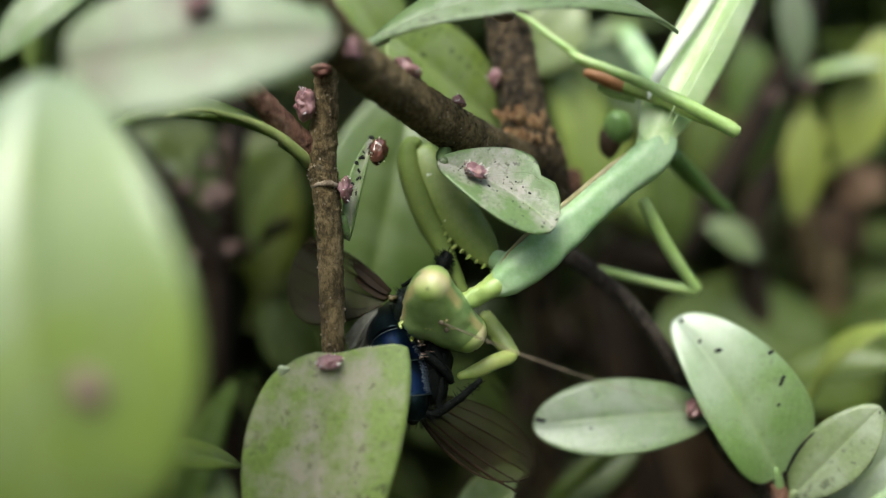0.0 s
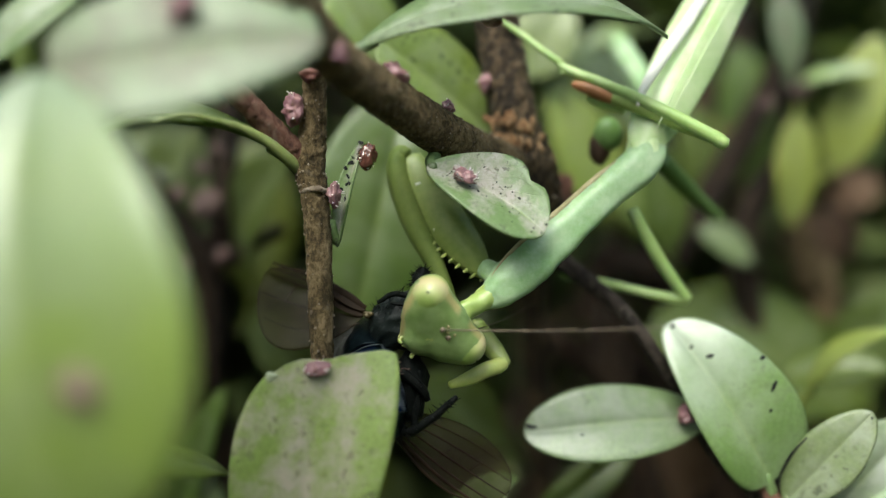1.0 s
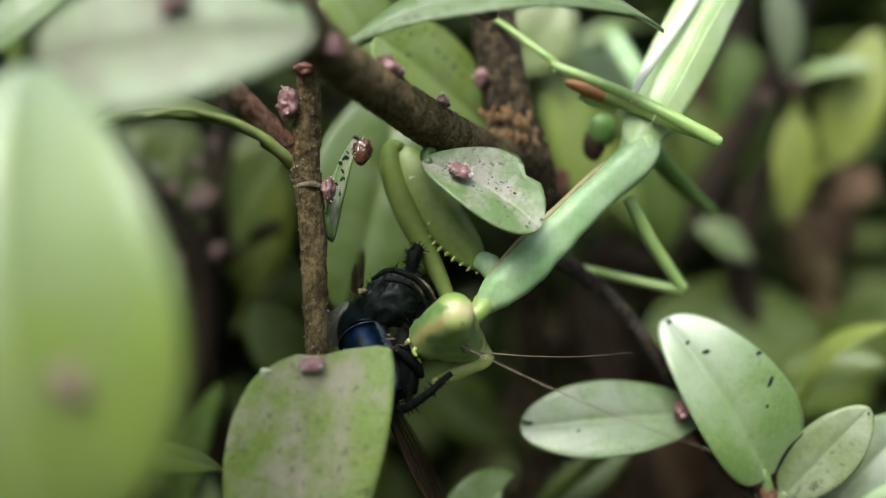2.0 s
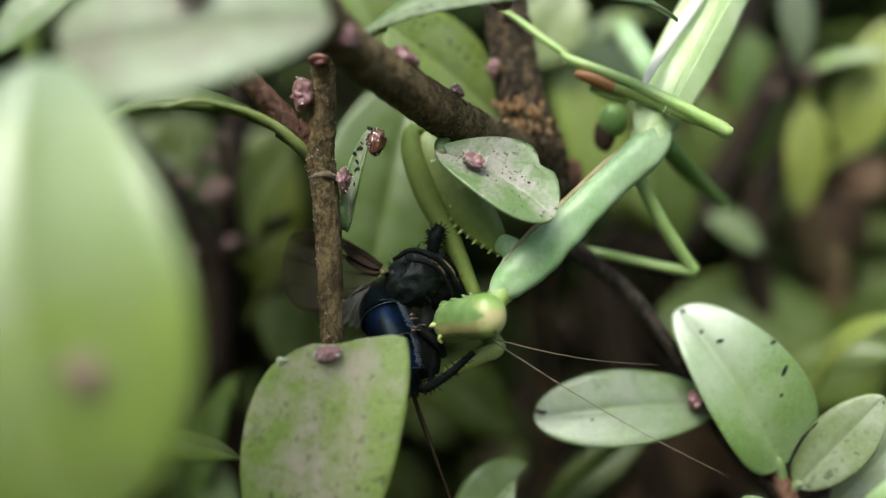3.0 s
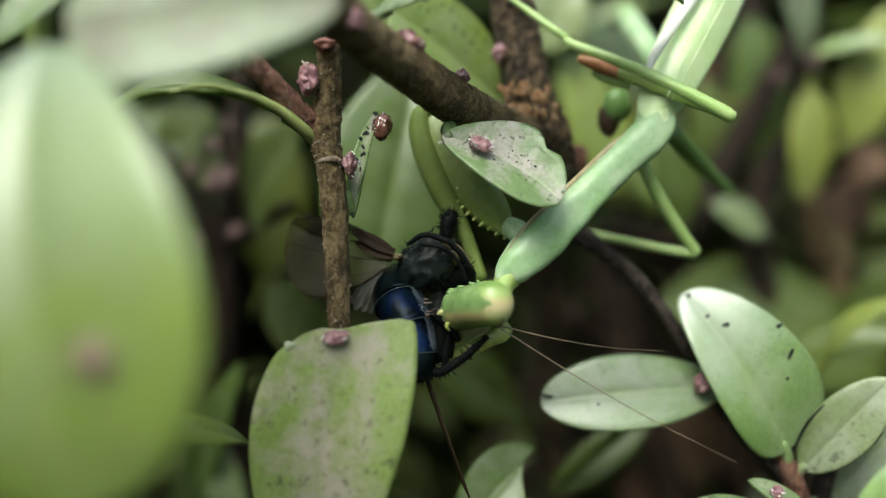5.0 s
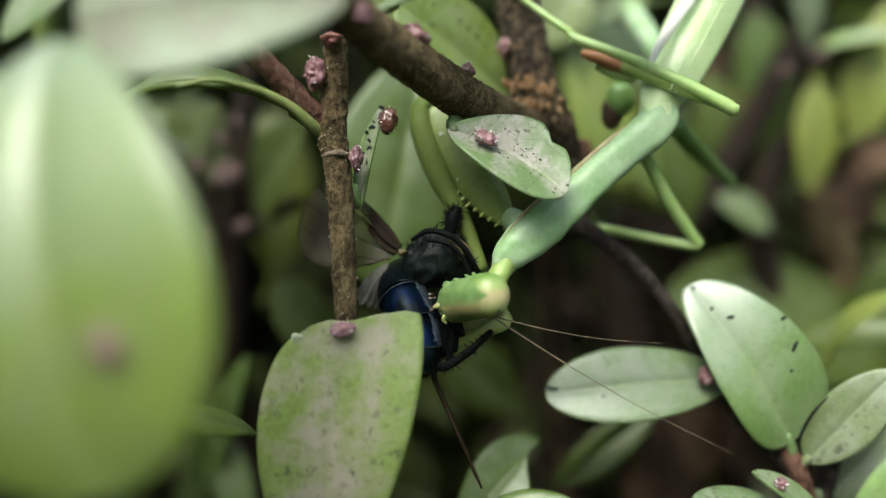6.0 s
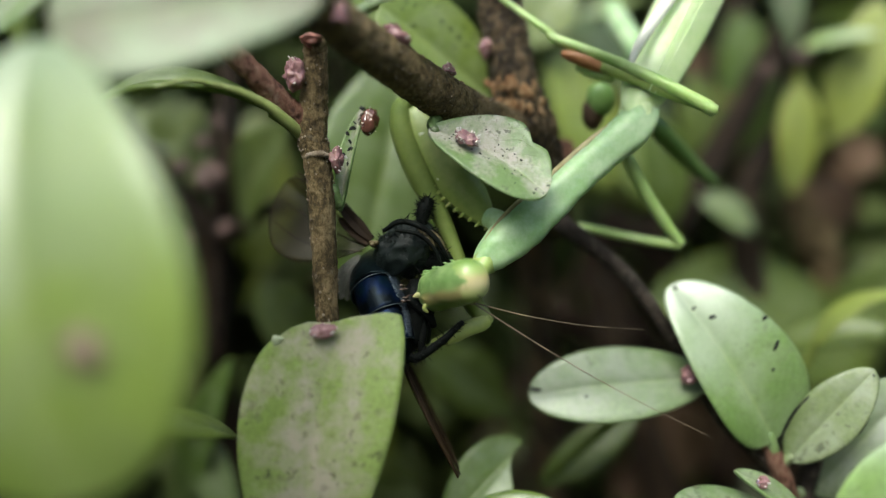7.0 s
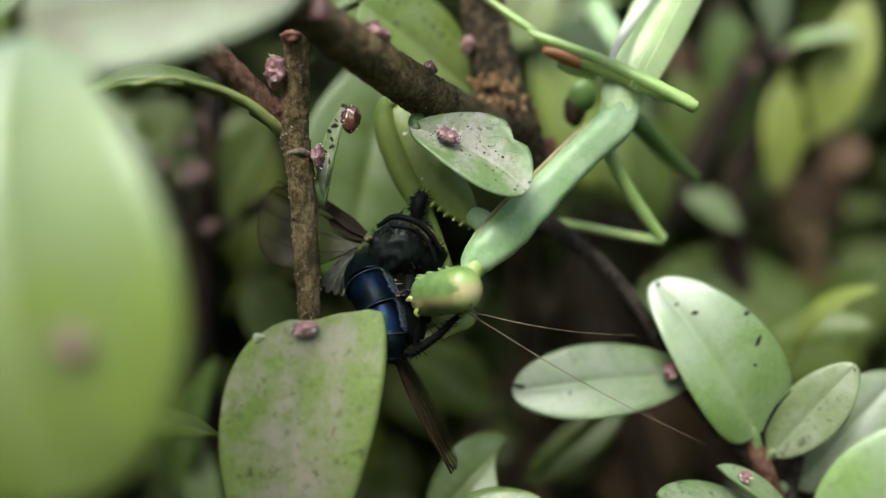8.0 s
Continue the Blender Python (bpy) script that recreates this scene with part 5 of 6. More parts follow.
# the other foreleg, under the head
FORE2 = (3.97, 44.60, -2.10)
foreleg2 = joint("foreleg", mantis, FORE2, "yellow-green grasping leg held under the head")
leg_piece("femur", [(1.78, 46.60, -3.05, 0.45), (2.26, 46.50, -3.80, 0.56), (2.86, 46.20, -4.63, 0.58), (3.31, 45.90, -5.24, 0.5), (3.43, 45.70, -5.49, 0.44)], "mantis_olive", foreleg2, flat=0.7, pivot=FORE2)
leg_piece("tibia", [(3.53, 45.70, -5.35, 0.36), (3.08, 45.50, -5.53, 0.46), (2.26, 45.20, -5.79, 0.48), (1.26, 44.90, -6.22, 0.42), (0.20, 44.60, -6.54, 0.22)], "mantis_yellow", foreleg2, flat=0.7, pivot=FORE2)

# middle leg that grips the main stem
MID = (16.34, 45.20, 7.49)
midleg = joint("middle_leg", mantis, MID, "slim green leg gripping the stem")
leg_piece("tibia", [(*(16.71, 45.20, 7.36), 0.40), (*(14.81, 45.60, 8.56), 0.42), (*(11.87, 46.60, 10.33), 0.40), (*(9.32, 47.60, 11.67), 0.36), (*(7.70, 48.40, 12.58), 0.30), (*(7.37, 48.60, 12.99), 0.25)], "mantis_green", midleg, n=22, pivot=MID)
leg_piece("spur", [(*(7.77, 48.40, 12.58), 0.12), (*(7.33, 48.30, 12.20), 0.03)], "mantis_green", midleg, n=3, pivot=MID)
tarsus = leg_piece("tarsus", [(*(7.54, 48.50, 12.89), 0.24), (*(6.19, 49.20, 14.09), 0.22), (*(5.15, 49.60, 15.01), 0.2), (*(4.25, 49.80, 15.73), 0.16), (*(3.53, 50.00, 16.24), 0.12)], "mantis_green", midleg, "thin clinging foot", pivot=MID)
leg_piece("femur", [(16.58, 45.30, 7.61, 0.36), (14.87, 45.80, 8.47, 0.52), (12.88, 46.50, 9.55, 0.55), (11.28, 47.00, 10.25, 0.5), (10.46, 47.20, 10.57, 0.42)], "mantis_leg", midleg, pivot=MID, flat=0.8)
leg_piece("rust_mark", [(*(10.81, 47.20, 10.36), 0.36), (*(9.72, 47.50, 10.84), 0.43), (*(8.80, 47.80, 11.27), 0.38), (*(8.13, 48.00, 11.52), 0.2)], "mantis_rust", midleg, "rust-brown base of the leg", pivot=MID)
leg_piece("trochanter", [(*(11.25, 47.60, 9.92), 0.40), (*(9.91, 47.90, 10.27), 0.34), (*(9.09, 48.20, 10.68), 0.2)], "mantis_green", midleg, pivot=MID)

# hind legs and the far middle leg
HIND = (12.33, 48.40, 4.67)
hindleg = joint("hind_leg", mantis, HIND, "slim green bent leg")
leg_piece("femur", [(*(12.10, 48.20, 5.01), 0.40), (*(13.80, 49.20, 2.39), 0.44), (*(15.50, 50.00, 0.22), 0.40), (*(16.19, 50.20, -0.63), 0.36)], "mantis_green", hindleg, pivot=HIND)
leg_piece("tibia", [(*(16.19, 50.20, -0.70), 0.36), (*(14.12, 51.00, -0.34), 0.32), (*(11.33, 52.00, 0.31), 0.30), (*(8.43, 53.00, 0.90), 0.26)], "mantis_green", hindleg, pivot=HIND)
LEG2 = (14.36, 49.50, 6.96)
farleg = joint("hind_leg", mantis, LEG2, "green leg in the shade of the body")
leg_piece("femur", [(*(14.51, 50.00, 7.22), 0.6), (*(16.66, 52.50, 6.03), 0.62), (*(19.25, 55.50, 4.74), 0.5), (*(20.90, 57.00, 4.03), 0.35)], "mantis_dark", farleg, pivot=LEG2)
LEG3 = (13.89, 49.50, 11.88)
upleg = joint("middle_leg", mantis, LEG3, "green leg behind the wings")
leg_piece("femur", [(*(14.95, 54.00, 12.37), 0.85), (*(14.86, 58.00, 15.08), 0.9), (*(14.70, 62.00, 17.94), 0.9), (*(14.70, 64.00, 19.47), 0.5)], "mantis_neck", upleg, pivot=LEG3)
# leg base in the darkened green, its shade put into the colour
part("coxa", blob(bmesh.new(), (11.08, 50.50, 9.11), (0.95, 0.7, 1.15), rough=0.1), "mantis_dark", upleg, "rounded green leg base with shade in its colour", pivot=LEG3)
# shaded side of the coxa, added as a separate dark brown blob
part("coxa_shadowed_side", blob(bmesh.new(), (10.62, 50.80, 8.19), (0.75, 0.6, 1.15), rough=0.1), "dead_leaf", upleg, "dark brown blob for the shaded side of the leg base", pivot=LEG3)


# ---------------------------------------------------------------- the fly
FLY = (-1.06, 44.80, -1.22)
fly = thing("fly", FLY, "blue-black blowfly held and eaten by the mantis", "fly")
thorax = part("thorax", blob(bmesh.new(), (-1.07, 45.40, -1.10), (2.1, 1.6, 1.6), (V((0.85, 0, 0.5)), V((0, 1, 0)), V((-0.5, 0, 0.85))), 56, 40, rough=0.20, grain=1.9), "fly_thorax", fly, "black bristly thorax with a faint sheen")
part("underside", blob(bmesh.new(), (-0.53, 44.60, -4.89), (1.05, 1.1, 2.1), nu=16, nv=12, rough=0.25, grain=1.2), "fly_black", fly, "black bristly underside")
part("fly_head", blob(bmesh.new(), (0.54, 45.60, -1.98), (1.1, 1.2, 1.2), nu=16, nv=12, rough=0.2), "fly_black", fly, "chewed black head")

# four overlapping plates of the bent abdomen
AB = [(-2.93, 48.60, -2.04, 1.22), (-3.16, 46.70, -2.58, 1.4), (-2.90, 45.20, -3.53, 1.42), (-2.22, 44.30, -4.80, 1.36), (-1.81, 43.80, -5.93, 1.15), (-1.67, 43.60, -6.87, 0.92), (-1.68, 43.80, -7.77, 0.4)]
LINE = spline(AB, 60)
abdomen = part("abdomen", tube(bmesh.new(), [(*p[:3], p[3] * 0.80) for p in LINE[::6]], 30, 24), "fly_black", fly, "bent abdomen", pivot=(-2.47, 46.50, -2.88))
for k, (i0, i1) in enumerate(((0, 20), (17, 31), (28, 44), (41, 55))):
    pts = []
    for j in range(9):
        p = LINE[round(i0 + (i1 - i0) * j / 8)]
        pts.append((*p[:3], p[3] * (0.89 + 0.20 * (j / 8) ** 1.3)))
    bm = bmesh.new()
    tube(bm, pts, 14, 30, rough=0.025, grain=3.0, caps=False)
    bmesh.ops.solidify(bm, geom=bm.faces[:], thickness=0.05)
    part("tergite", bm, ("fly_teal", "fly_blue", "fly_blue", "fly_teal")[k], abdomen, ("dark teal body plate", "metallic blue body plate", "metallic blue body plate", "grey-teal tail plate")[k])
    end, nxt = LINE[i1], LINE[min(i1 + 3, 60)]
    axis = V(nxt[:3] - end[:3]).normalized()
    e1 = axis.orthogonal().normalized()
    e2 = axis.cross(e1)
    rim = [V(end[:3]) + (e1 * math.cos(a) + e2 * math.sin(a)) * end[3] * 1.075 - axis * 0.04 for a in np.linspace(0, 2 * math.pi, 33)]
    # rim highlight of each plate, modelled as a thin lighter ring
    part("plate_rim", tube(bmesh.new(), [(*c, 0.035) for c in rim], 64, 6, caps=False), "fly_rim", abdomen, "thin lighter ring for the highlight on the plate edge")
    rng = random.Random(30 + k)
    hb = bmesh.new()
    if k in (1, 2):
        # comb of short hairs along the folded side of the plate, paled to paint silver glints
        for j in range(26):
            u = i0 + 3 + (i1 - i0 - 4) * j / 25
            p = LINE[int(u)] + (LINE[int(u) + 1] - LINE[int(u)]) * (u - int(u))
            q = LINE[int(u) + 2]
            way = V(q[:3] - p[:3]).normalized()
            right = (V((1, 0, 0.35)) - way * way.dot(V((1, 0, 0.35)))).normalized()
            near = right.cross(way) if right.cross(way).y < 0 else way.cross(right)
            sink = rng.uniform(-0.06, 0.06)
            arc = [V(p[:3]) + (near * math.cos(f) + right * math.sin(f)) * p[3] * r for f, r in ((0.80 + sink, 1.04), (1.05, 1.095), (1.35 + sink, 1.08))]
            tube(hb, [(*c, w) for c, w in zip(arc, (0.016, 0.018, 0.006))], 4, 4)
    elif k == 3:
        for j in range(300):
            a = 2 * math.pi * j / 300 + rng.uniform(-0.05, 0.05)
            d = e1 * math.cos(a) + e2 * math.sin(a)
            c = V(end[:3]) + d * end[3] * 1.10 - axis * rng.uniform(0.15, 0.75)
            tube(hb, [(*c, 0.010), (*(c + axis * rng.uniform(0.35, 0.9) + d * 0.02), 0.008)], 2, 4)
    if not hb.verts:
        hb.free()
        continue
    part("bristles", hb, "jet" if k == 3 else "fly_hair", abdomen, "row of short bristles" if k < 3 else "black tail bristles")

for a, b, c2 in (((-0.03, 44.90, 0.17), (0.72, 44.40, -0.36), (1.24, 44.30, -1.34)), ((-0.62, 44.60, 0.43), (0.13, 43.90, -0.23), (0.51, 43.70, -1.06))):
    part("side_stripe", tube(bmesh.new(), [(*a, 0.08), (*b, 0.20), (*c2, 0.14)], 14, 8, 0.08, 3.5), "fly_joint", thorax, "dull yellow-brown stripe on the thorax")
hb = bmesh.new()
rng = random.Random(77)
for j in range(240):
    d = V((rng.gauss(0, 1), -abs(rng.gauss(0, 1)) - 0.15, rng.gauss(0.3, 1))).normalized()
    c = V((-1.07, 45.40, -1.10)) + V((d.x * 1.95, d.y * 1.55, d.z * 1.55))
    h = rng.uniform(0.12, 0.5)
    tube(hb, [(*c, 0.018), (*(c + (d + V((0.3, 0, 0.1))) * h), 0.008)], 2, 4)
part("bristles", hb, "jet", thorax, "stiff black bristles")


def fly_leg(points, hair=0, seed=0, label="black hairy leg", mat="fly_black"):
    bm = tube(bmesh.new(), points, 18, 9, 0.03, 3.0)
    r = random.Random(seed)
    line = spline(points, 40)
    for j in range(hair):
        p = line[r.randrange(2, 40)]
        d = V((r.gauss(0, 1), r.gauss(0, 1), r.gauss(0, 1))).normalized()
        c = V(p[:3]) + d * p[3] * 0.8
        tube(bm, [(*c, 0.04), (*(c + d * r.uniform(0.18, 0.5)), 0.01)], 2, 4)
    return part("leg", bm, mat, fly, label, pivot=points[0][:3])


fly_leg([(*(0.94, 45.40, -0.97), 0.2), (*(0.27, 45.20, 0.03), 0.24), (*(-0.13, 45.00, 0.53), 0.34), (*(-0.00, 45.00, 1.36), 0.46), (*(0.27, 45.20, 1.90), 0.36)], 260, 1, "black brush-like leg raised upwards")
fly_leg([(*(-1.17, 44.00, -5.80), 0.3), (*(-1.03, 43.60, -6.87), 0.28), (*(-0.51, 43.40, -7.25), 0.26), (*(0.89, 43.00, -6.30), 0.24), (*(2.16, 42.60, -5.11), 0.16)], 130, 2)
fly_leg([(*(0.03, 44.00, -3.86), 0.24), (*(-0.07, 43.80, -5.77), 0.24), (*(-0.26, 43.80, -7.06), 0.18)], 20, 3)
fly_leg([(*(-2.33, 44.00, 0.03), 0.12), (*(-1.41, 43.60, 0.55), 0.16), (*(-0.29, 43.40, 0.29), 0.17), (*(0.67, 43.60, -0.45), 0.15), (*(1.36, 43.90, -1.58), 0.12)], 14, 4, "thin black leg folded over the thorax")
fly_leg([(*(-1.57, 43.40, 0.03), 0.10), (*(-0.38, 43.20, -0.16), 0.13), (*(0.51, 43.30, -0.92), 0.12), (*(0.99, 43.60, -2.05), 0.09)], 10, 5, "thin black leg folded over the thorax")
fly_leg([(*(-0.93, 43.40, -3.80), 0.3), (*(0.19, 43.40, -4.76), 0.26), (*(0.52, 43.80, -5.45), 0.2)], 20, 6)

# torn flesh by the jaws
bm = bmesh.new()
rng = random.Random(9)
for k in range(12):
    blob(bm, V((-0.86, 43.20, -3.47)) + V((rng.uniform(-0.45, 0.35), rng.uniform(-0.2, 0.2), rng.uniform(-0.6, 0.5))), (rng.uniform(0.08, 0.26), 0.10, rng.uniform(0.03, 0.09)), nu=7, nv=5, rough=0.06, grain=5)
part("torn_flesh", bm, "flesh", fly, "reddish torn flesh at the bite")
bm = bmesh.new()
for k in range(6):
    c = V((-3.09, 44.60, -0.69)) + V((rng.uniform(-0.3, 0.3), rng.uniform(-0.2, 0.2), rng.uniform(-0.25, 0.25)))
    blob(bm, c, (0.2, 0.14, 0.14), nu=7, nv=5, rough=0.05, grain=4)
part("wing_hinge", bm, "fly_joint", fly, "pale brown wing hinge")


def wing(base, tip, width, face, seed, lead=-1, halves=(1.0, 1.0)):
    """A thin smoky wing with its veins; lead is the side of its thick front edge, halves narrows one half."""
    b, t = V(base), V(tip)
    w = part("wing", leaf_bm(b, t, width, face, p=1.35, q=0.5, fold=0.0, cup=0.03, curl=0.015, wave=0.10, thick=0.025, seed=seed, halves=halves), "wing_membrane", fly, "clear smoky wing", pivot=b)
    a = (t - b)
    n = (V(face) - a.normalized() * a.normalized().dot(V(face))).normalized()
    s = a.normalized().cross(n)
    side_of = lambda v: halves[0 if v < 0 else 1]
    for k, (v0, v1, u1, r) in enumerate(((0.10, 0.42, 0.97, 0.13), (0.06, 0.28, 0.98, 0.08), (0.0, 0.08, 1.0, 0.07), (-0.04, -0.14, 0.97, 0.06), (-0.08, -0.33, 0.84, 0.05))):
        pts = []
        for u in (0.02, 0.2, 0.4, 0.6, 0.8, u1):
            v = (v0 + (v1 - v0) * math.sin(min(u / u1, 1.0) * 1.9) ** 0.8) * lead
            pts.append((*(b + a * u + s * width * v * side_of(v) + n * 0.015), r * (1 - 0.5 * u)))
        part("vein", tube(bmesh.new(), pts, 14, 5), "wing_vein", w, "brown wing vein", pivot=b)
    for side in (-1, 1):
        rim = [(*(b + a * u + s * side * side_of(side) * width / 2 * math.sin(math.pi * u ** 1.35) ** 0.5 + n * 0.02), 0.09 * (1.2 - u) + 0.02 if side == lead else 0.035) for u in (0.06, 0.16, 0.3, 0.45, 0.6, 0.72, 0.83, 0.91, 0.96, 0.985)]
        part("vein", tube(bmesh.new(), rim, 40, 5), "wing_vein", w, "brown wing margin", pivot=b)
    for u, v0, v1 in ((0.45, 0.12, -0.06), (0.68, 0.05, -0.14)):
        v0, v1 = v0 * lead, v1 * lead
        part("vein", tube(bmesh.new(), [(*(b + a * u + s * width * v0 * side_of(v0) + n * 0.015), 0.03), (*(b + a * (u + 0.04) + s * width * v1 * side_of(v1) + n * 0.015), 0.03)], 3, 5), "wing_vein", w, "brown cross vein", pivot=b)
    return w


WING_UP = (-3.15, 45.50, -0.64)
wing_up = wing(WING_UP, (-9.85, 47.60, 1.02), 7.6, (0.1, -1.0, 0.15), 81, lead=1, halves=(1.0, 0.28))
# smoky brown front cells by the hinge
for p0, p1 in (((-3.21, 45.40, -0.50), (-5.83, 46.00, 0.78)), ((-3.28, 45.40, -0.77), (-5.56, 46.00, 0.03))):
    part("wing_cell", leaf_bm(p0, p1, 0.75, (0.1, -1.0, 0.25), p=0.9, q=0.5, fold=0.2, curl=0.03, thick=0.03, rows=12, seed=p0[2]), "wing_vein", wing_up, "dark brown front wing cell", pivot=WING_UP)
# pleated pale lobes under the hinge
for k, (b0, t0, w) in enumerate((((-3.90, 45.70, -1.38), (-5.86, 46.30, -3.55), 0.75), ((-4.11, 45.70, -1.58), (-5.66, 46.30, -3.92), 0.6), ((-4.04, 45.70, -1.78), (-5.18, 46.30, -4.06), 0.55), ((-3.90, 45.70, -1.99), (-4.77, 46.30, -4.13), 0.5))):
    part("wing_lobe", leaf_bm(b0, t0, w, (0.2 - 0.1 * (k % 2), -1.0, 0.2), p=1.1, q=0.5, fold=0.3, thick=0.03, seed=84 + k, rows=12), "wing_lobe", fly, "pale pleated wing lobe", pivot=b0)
WING_LOW = (-1.73, 45.20, -6.62)
WING_LOW_AXES = axes3((0.32, 0.0, -0.94), (-0.03, 0.97, -0.23))
wa, ws, wnn = (Vector(WING_LOW_AXES.col[k]) for k in range(3))
wing_low = wing(WING_LOW, V(WING_LOW) + wa * 8.6, 3.8, wnn, 82)


# ---------------------------------------------------------------- what moves
def rest(ob, parent):
    return (PIVOT[ob] - PIVOT[parent]) * MM


def motions():
    # the whole mantis sways a little as it chews
    base = PIVOT[mantis] + V((0, 0, HEIGHT))
    walk(mantis, [(t, Matrix.Translation((base + V((dx, 0, dz))) * MM)) for t, dx, dz in
                  ((0.0, 0.38, 0.24), (0.5, 0.36, 0.2), (1.0, 0.34, 0.12), (2.5, 0.14, 0.03), (3.5, 0.03, 0.0), (4.5, 0.0, 0.0), (5.2, -0.06, 0.0), (6.5, -0.17, 0.02), (8.0, -0.25, 0.08))])
    walk(pronotum, [(t, Matrix.Translation(rest(pronotum, mantis)) @ pose(0, 0, 0, 0, a, 0)) for t, a in
                    ((0.0, 3.6), (0.6, 2.6), (1.2, 2.0), (2.3, 0.2), (3.0, 0.4), (4.5, 0.0), (5.2, 0.3), (6.3, 3.6), (6.5, 3.8), (7.0, 2.4), (7.5, 0.8), (8.0, 0.0))])
    # middle leg, hind leg and forelegs shift with it
    for ob, rows in ((midleg, ((0.0, 0.25, 0.55, 0.0), (0.5, 0.25, 0.40, 0.0), (1.0, 0.2, 0.25, 0.0), (2.5, 0.1, 0.06, 0.0), (4.5, 0.0, 0.0, 0.0), (8.0, 0.02, -0.08, 0.0))),
                     (hindleg, ((0.0, 0.1, -1.0, 0.0), (1.0, 0.05, -1.15, 0.0), (2.5, 0.2, -0.35, 0.0), (4.5, 0.0, 0.0, 0.0), (8.0, 0.05, 0.1, 0.0))),
                     (foreleg, ((0.0, -0.9, -0.7, 0.0), (1.0, -0.9, -0.8, 0.0), (2.5, -0.5, -0.3, -2.0), (3.5, 0.0, 0.0, 0.0), (4.5, 0.0, 0.0, 0.0), (6.5, -0.3, 0.2, 0.0), (8.0, -0.1, 0.0, 0.0))),
                     (foreleg2, ((0.0, 0.35, -0.05, 0.0), (0.3, 0.75, 0.2, 0.0), (1.2, 0.3, -0.1, 0.0), (2.3, -0.2, 0.0, 0.0), (4.5, 0.0, 0.0, 0.0), (6.5, -0.3, 0.3, 0.0), (8.0, -0.2, 0.2, 0.0)))):
        r0 = rest(ob, mantis)
        walk(ob, [(t, Matrix.Translation(r0 + V((dx, 0, dz)) * MM) @ pose(0, 0, 0, 0, a, 0)) for t, dx, dz, a in rows])
    # the head: first face on, then turned to its side, nibbling
    head_rows = [
        (0.0, (0.41, 42.67, -2.31), (-0.82, 0.45, -0.28), (-0.60, -0.45, 0.66)),
        (0.3, (0.42, 42.73, -2.19), (-0.86, 0.45, -0.15), (-0.55, -0.45, 0.70)),
        (0.6, (0.22, 42.77, -2.59), (-0.82, 0.42, -0.30), (-0.60, -0.42, 0.66)),
        (1.0, (0.94, 42.93, -2.57), (-0.82, 0.30, -0.42), (-0.62, -0.35, 0.68)),
        (1.2, (0.98, 42.97, -2.94), (-0.84, 0.32, -0.38), (-0.62, -0.38, 0.66)),
        (1.75, (1.64, 43.25, -3.15), (-0.90, 0.15, -0.34), (-0.42, -0.75, 0.50)),
        (2.3, (2.25, 43.53, -3.43), (-0.95, 0.0, -0.28), (-0.28, -0.95, 0.28)),
        (2.6, (2.81, 43.47, -3.29), (-0.97, 0.02, -0.25), (-0.05, -1.0, 0.12)),
        (3.0, (2.50, 43.34, -3.19), (-0.98, 0.04, -0.20), (0.0, -1.0, 0.10)),
        (3.5, (2.32, 43.25, -3.34), (-0.98, 0.05, -0.18), (0.05, -1.0, 0.08)),
        (4.0, (2.48, 43.26, -3.48), (-0.98, 0.05, -0.15), (0.05, -1.0, 0.08)),
        (4.5, (2.49, 43.30, -3.60), (-0.98, 0.05, -0.17), (0.05, -1.0, 0.08)),
        (5.0, (2.49, 43.28, -3.35), (-0.98, 0.05, -0.20), (0.03, -1.0, 0.08)),
        (5.7, (2.13, 43.07, -3.42), (-0.97, 0.05, -0.22), (0.03, -1.0, 0.08)),
        (6.5, (1.84, 43.03, -2.84), (-0.97, 0.04, -0.24), (0.02, -1.0, 0.08)),
        (7.0, (1.88, 43.05, -2.50), (-0.96, 0.04, -0.27), (0.02, -1.0, 0.08)),
        (7.5, (2.20, 43.01, -2.89), (-0.97, 0.04, -0.24), (0.03, -1.0, 0.08)),
        (8.0, (2.50, 43.03, -3.09), (-0.98, 0.05, -0.20), (0.05, -1.0, 0.08)),
    ]
    sway = lambda t: V((np.interp(t, (0, 0.5, 1.0, 2.5, 3.5, 4.5, 5.2, 6.5, 8.0), (0.38, 0.36, 0.34, 0.14, 0.03, 0, -0.06, -0.17, -0.25)), 0,
                        np.interp(t, (0, 0.5, 1.0, 2.5, 3.5, 4.5, 6.5, 8.0), (0.24, 0.2, 0.12, 0.03, 0, 0, 0.02, 0.08))))
    turns = {}
    rows = []
    for t, c, f, e in head_rows:
        turn = (axes3(f, e) @ HEAD_AXES.transposed()).to_4x4()
        turns[t] = turn
        rows.append((t, Matrix.Translation((V(c) - PIVOT[mantis] - sway(t)) * MM) @ turn))
    walk(head, rows)
    # the neck points from the forebody to the head
    rows = []
    for t, c, f, e in head_rows:
        a = np.interp(t, (0.0, 0.6, 1.2, 2.3, 3.0, 4.5, 5.2, 6.3, 6.5, 7.0, 7.5, 8.0), (3.6, 2.6, 2.0, 0.2, 0.4, 0.0, 0.3, 3.6, 3.8, 2.4, 0.8, 0.0))
        lean = pose(0, 0, 0, 0, a, 0).to_3x3()
        to_head = V(c) - sway(t) - (PIVOT[pronotum] + lean @ (PIVOT[neck] - PIVOT[pronotum]))
        spin = NECK_WAY.rotation_difference((lean.transposed() @ to_head).normalized())
        rows.append((t, Matrix.Translation(rest(neck, pronotum)) @ spin.to_matrix().to_4x4()))
    walk(neck, rows)
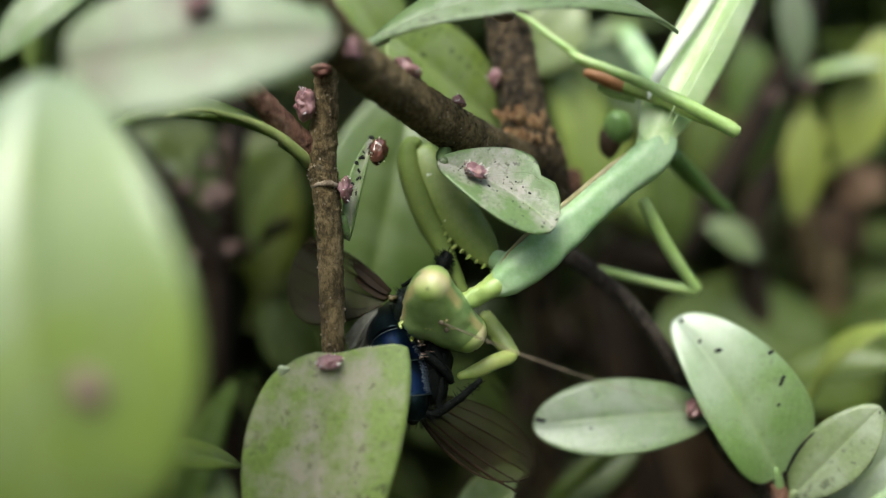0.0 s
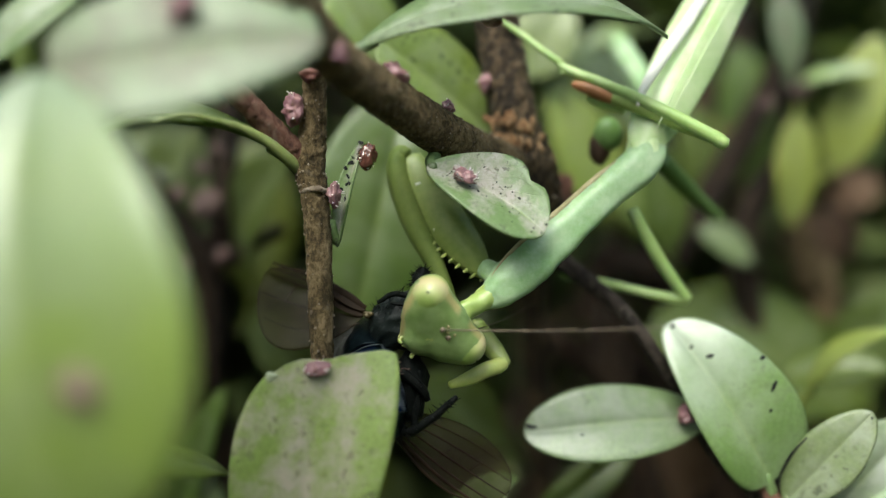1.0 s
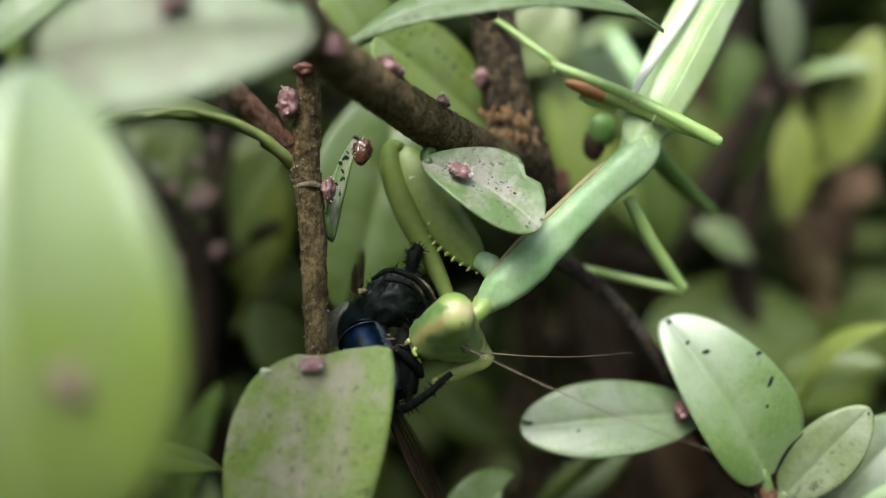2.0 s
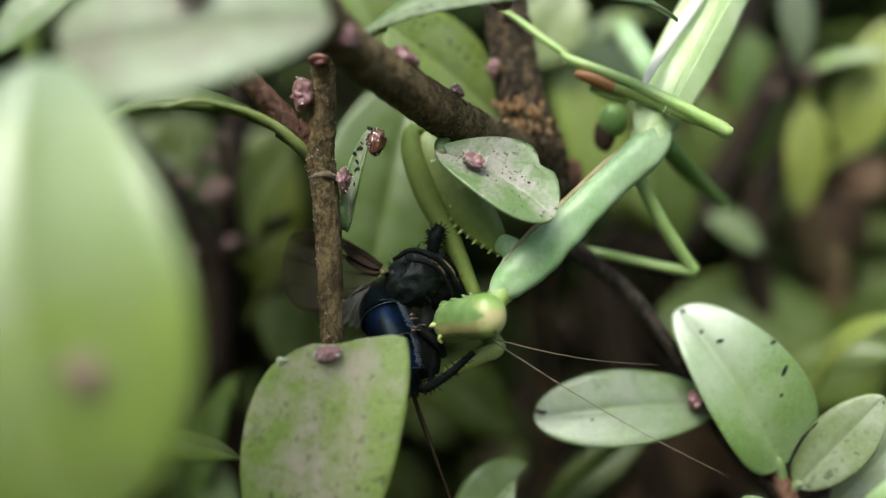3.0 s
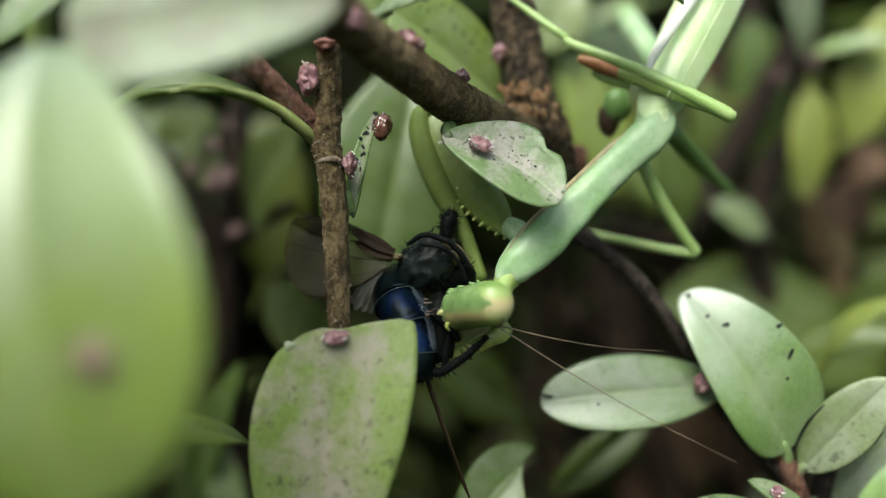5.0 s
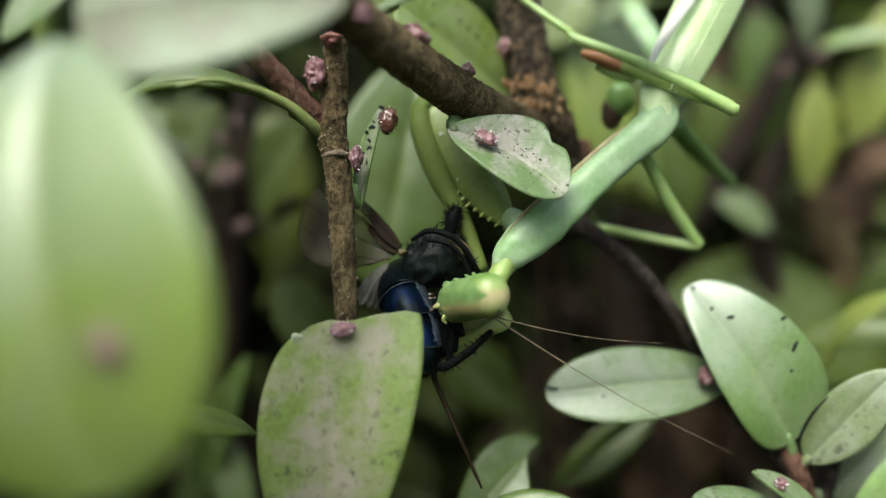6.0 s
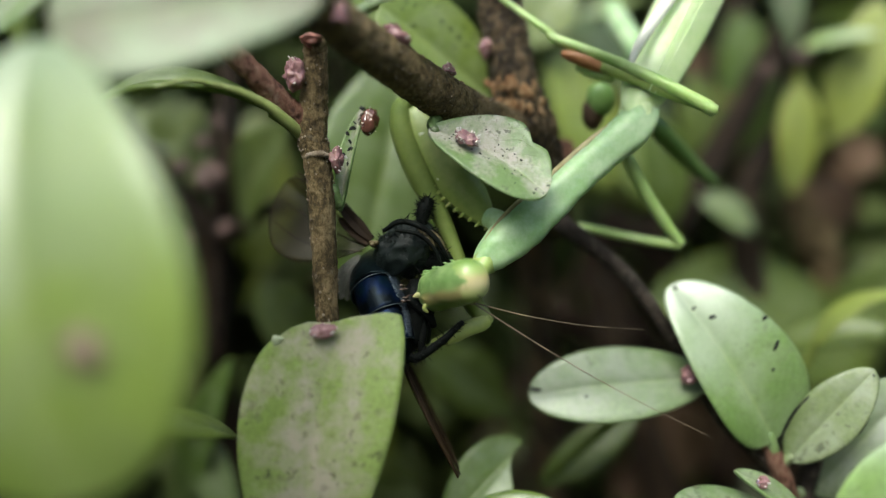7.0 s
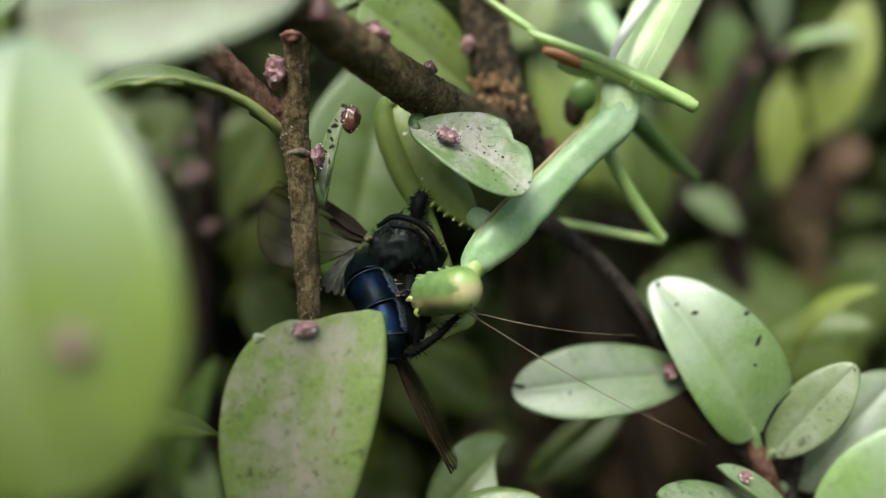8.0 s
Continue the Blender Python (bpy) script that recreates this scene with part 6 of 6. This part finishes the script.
    # feelers keep their own bearing while the head turns
    for ant, b, tip, dirs in ((antennae[0], ANT_BASE[0], ANT_TIP[0], ((0.0, (0.90, -0.30, -0.27)), (0.3, (0.90, -0.35, -0.18)), (0.6, (0.92, -0.3, -0.12)), (1.0, (0.96, -0.3, 0.06)), (1.2, (0.97, -0.25, 0.06)), (1.75, (0.93, -0.2, -0.25)), (2.3, (0.90, -0.15, -0.40)))),
                              (antennae[1], ANT_BASE[1], ANT_TIP[1], ((0.0, (0.5, 0.85, -0.1)), (0.3, (0.5, 0.85, -0.1)), (0.6, (0.5, 0.85, 0.0)), (1.0, (0.55, 0.80, 0.15)), (1.2, (0.70, 0.66, 0.25)), (1.75, (0.9, 0.4, 0.0)), (2.3, (0.98, 0.15, -0.05))))):
        home = (tip - b).normalized()
        dirs = dict(dirs)
        rows = []
        for t, c, f, e in head_rows:
            want = V(dirs[t]).normalized() if t in dirs else home
            spin = home.rotation_difference(turns[t].to_3x3().transposed() @ want)
            rows.append((t, Matrix.Translation((b - V(HEAD)) * MM) @ spin.to_matrix().to_4x4()))
        walk(ant, rows)
    # the nearest leaf trembles, with the insect on it
    tremble = ((0.0, -0.21, 0.08), (0.5, -0.11, 0.2), (1.0, 0.2, 0.26), (2.5, 0.22, 0.26), (3.0, -0.1, 0.08), (3.5, -0.25, 0.05), (4.0, -0.09, 0.05), (4.5, 0.0, 0.0), (5.0, -0.25, -0.07), (6.5, -0.22, -0.1), (7.0, 0.0, -0.09), (7.5, 0.1, -0.12), (8.0, 0.5, -0.08))
    for ob, r0 in ((near_leaf, rest(near_leaf, side_twig)), (near_insect, (PIVOT[near_insect] + V((0, 0, HEIGHT))) * MM)):
        walk(ob, [(t, Matrix.Translation(r0 + V((dx, 0, dz)) * MM)) for t, dx, dz in tremble])
    # the fly is tugged about
    base = PIVOT[fly] + V((0, 0, HEIGHT))
    walk(fly, [(t, Matrix.Translation((base + V((dx, 0, -dy)) * 0.0325) * MM) @ pose(0, 0, 0, 0, a, 0)) for t, dx, dy, a in
               ((0.0, -1, 34, 0), (0.3, -10, 34, 2), (0.6, -6, 47, 0), (1.0, -25, 53, 0), (1.2, -21, 55, 0), (2.3, -28, 12, 0), (2.6, -3, 20, 0), (3.0, -14, 3, 0), (3.5, -8, 3, 0),
                (4.5, 0, 0, 0), (5.2, -3, 5, 0), (6.3, -6, 8, 0), (6.5, -22, -8, 0), (7.0, -22, -10, 0), (7.5, -12, -12, 0), (8.0, 0, -14, 0))])
    home = Matrix.Translation(rest(wing_up, fly))
    walk(wing_up, [(t, home @ pose(0, 0, 0, 0, a, s)) for t, a, s in ((0.0, 10, -8), (0.6, 7, -4), (1.2, 3, 0), (1.8, 2, -45), (2.3, 0, -82), (2.6, 0, -80), (2.8, 0, -55), (3.0, 2, -10), (3.5, 4, 0), (4.5, 0, 0), (5.2, 4, 0), (6.3, 26, -6), (6.5, 27, -6), (7.0, 20, -4), (7.5, 15, 0), (8.0, 11, 0))])
    home = Matrix.Translation(rest(wing_low, fly))
    walk(wing_low, [(t, home @ (axes3(a, s) @ WING_LOW_AXES.transposed()).to_4x4()) for t, a, s in
                    ((0.0, (0.84, 0.10, -0.52), (0.5, 0.2, 0.85)), (0.6, (0.84, 0.10, -0.52), (0.5, 0.2, 0.85)), (1.2, (0.80, 0.10, -0.58), (0.5, 0.3, 0.8)), (1.75, (0.60, 0.10, -0.78), (0.4, 0.75, 0.5)),
                     (2.3, (0.36, 0.0, -0.92), (-0.03, 0.97, -0.23)), (4.5, (0.32, 0.0, -0.94), (-0.03, 0.97, -0.23)), (6.5, (0.42, 0.0, -0.90), (0.05, 0.95, -0.15)), (8.0, (0.44, 0.0, -0.88), (0.2, 0.95, 0.0)))])


motions()
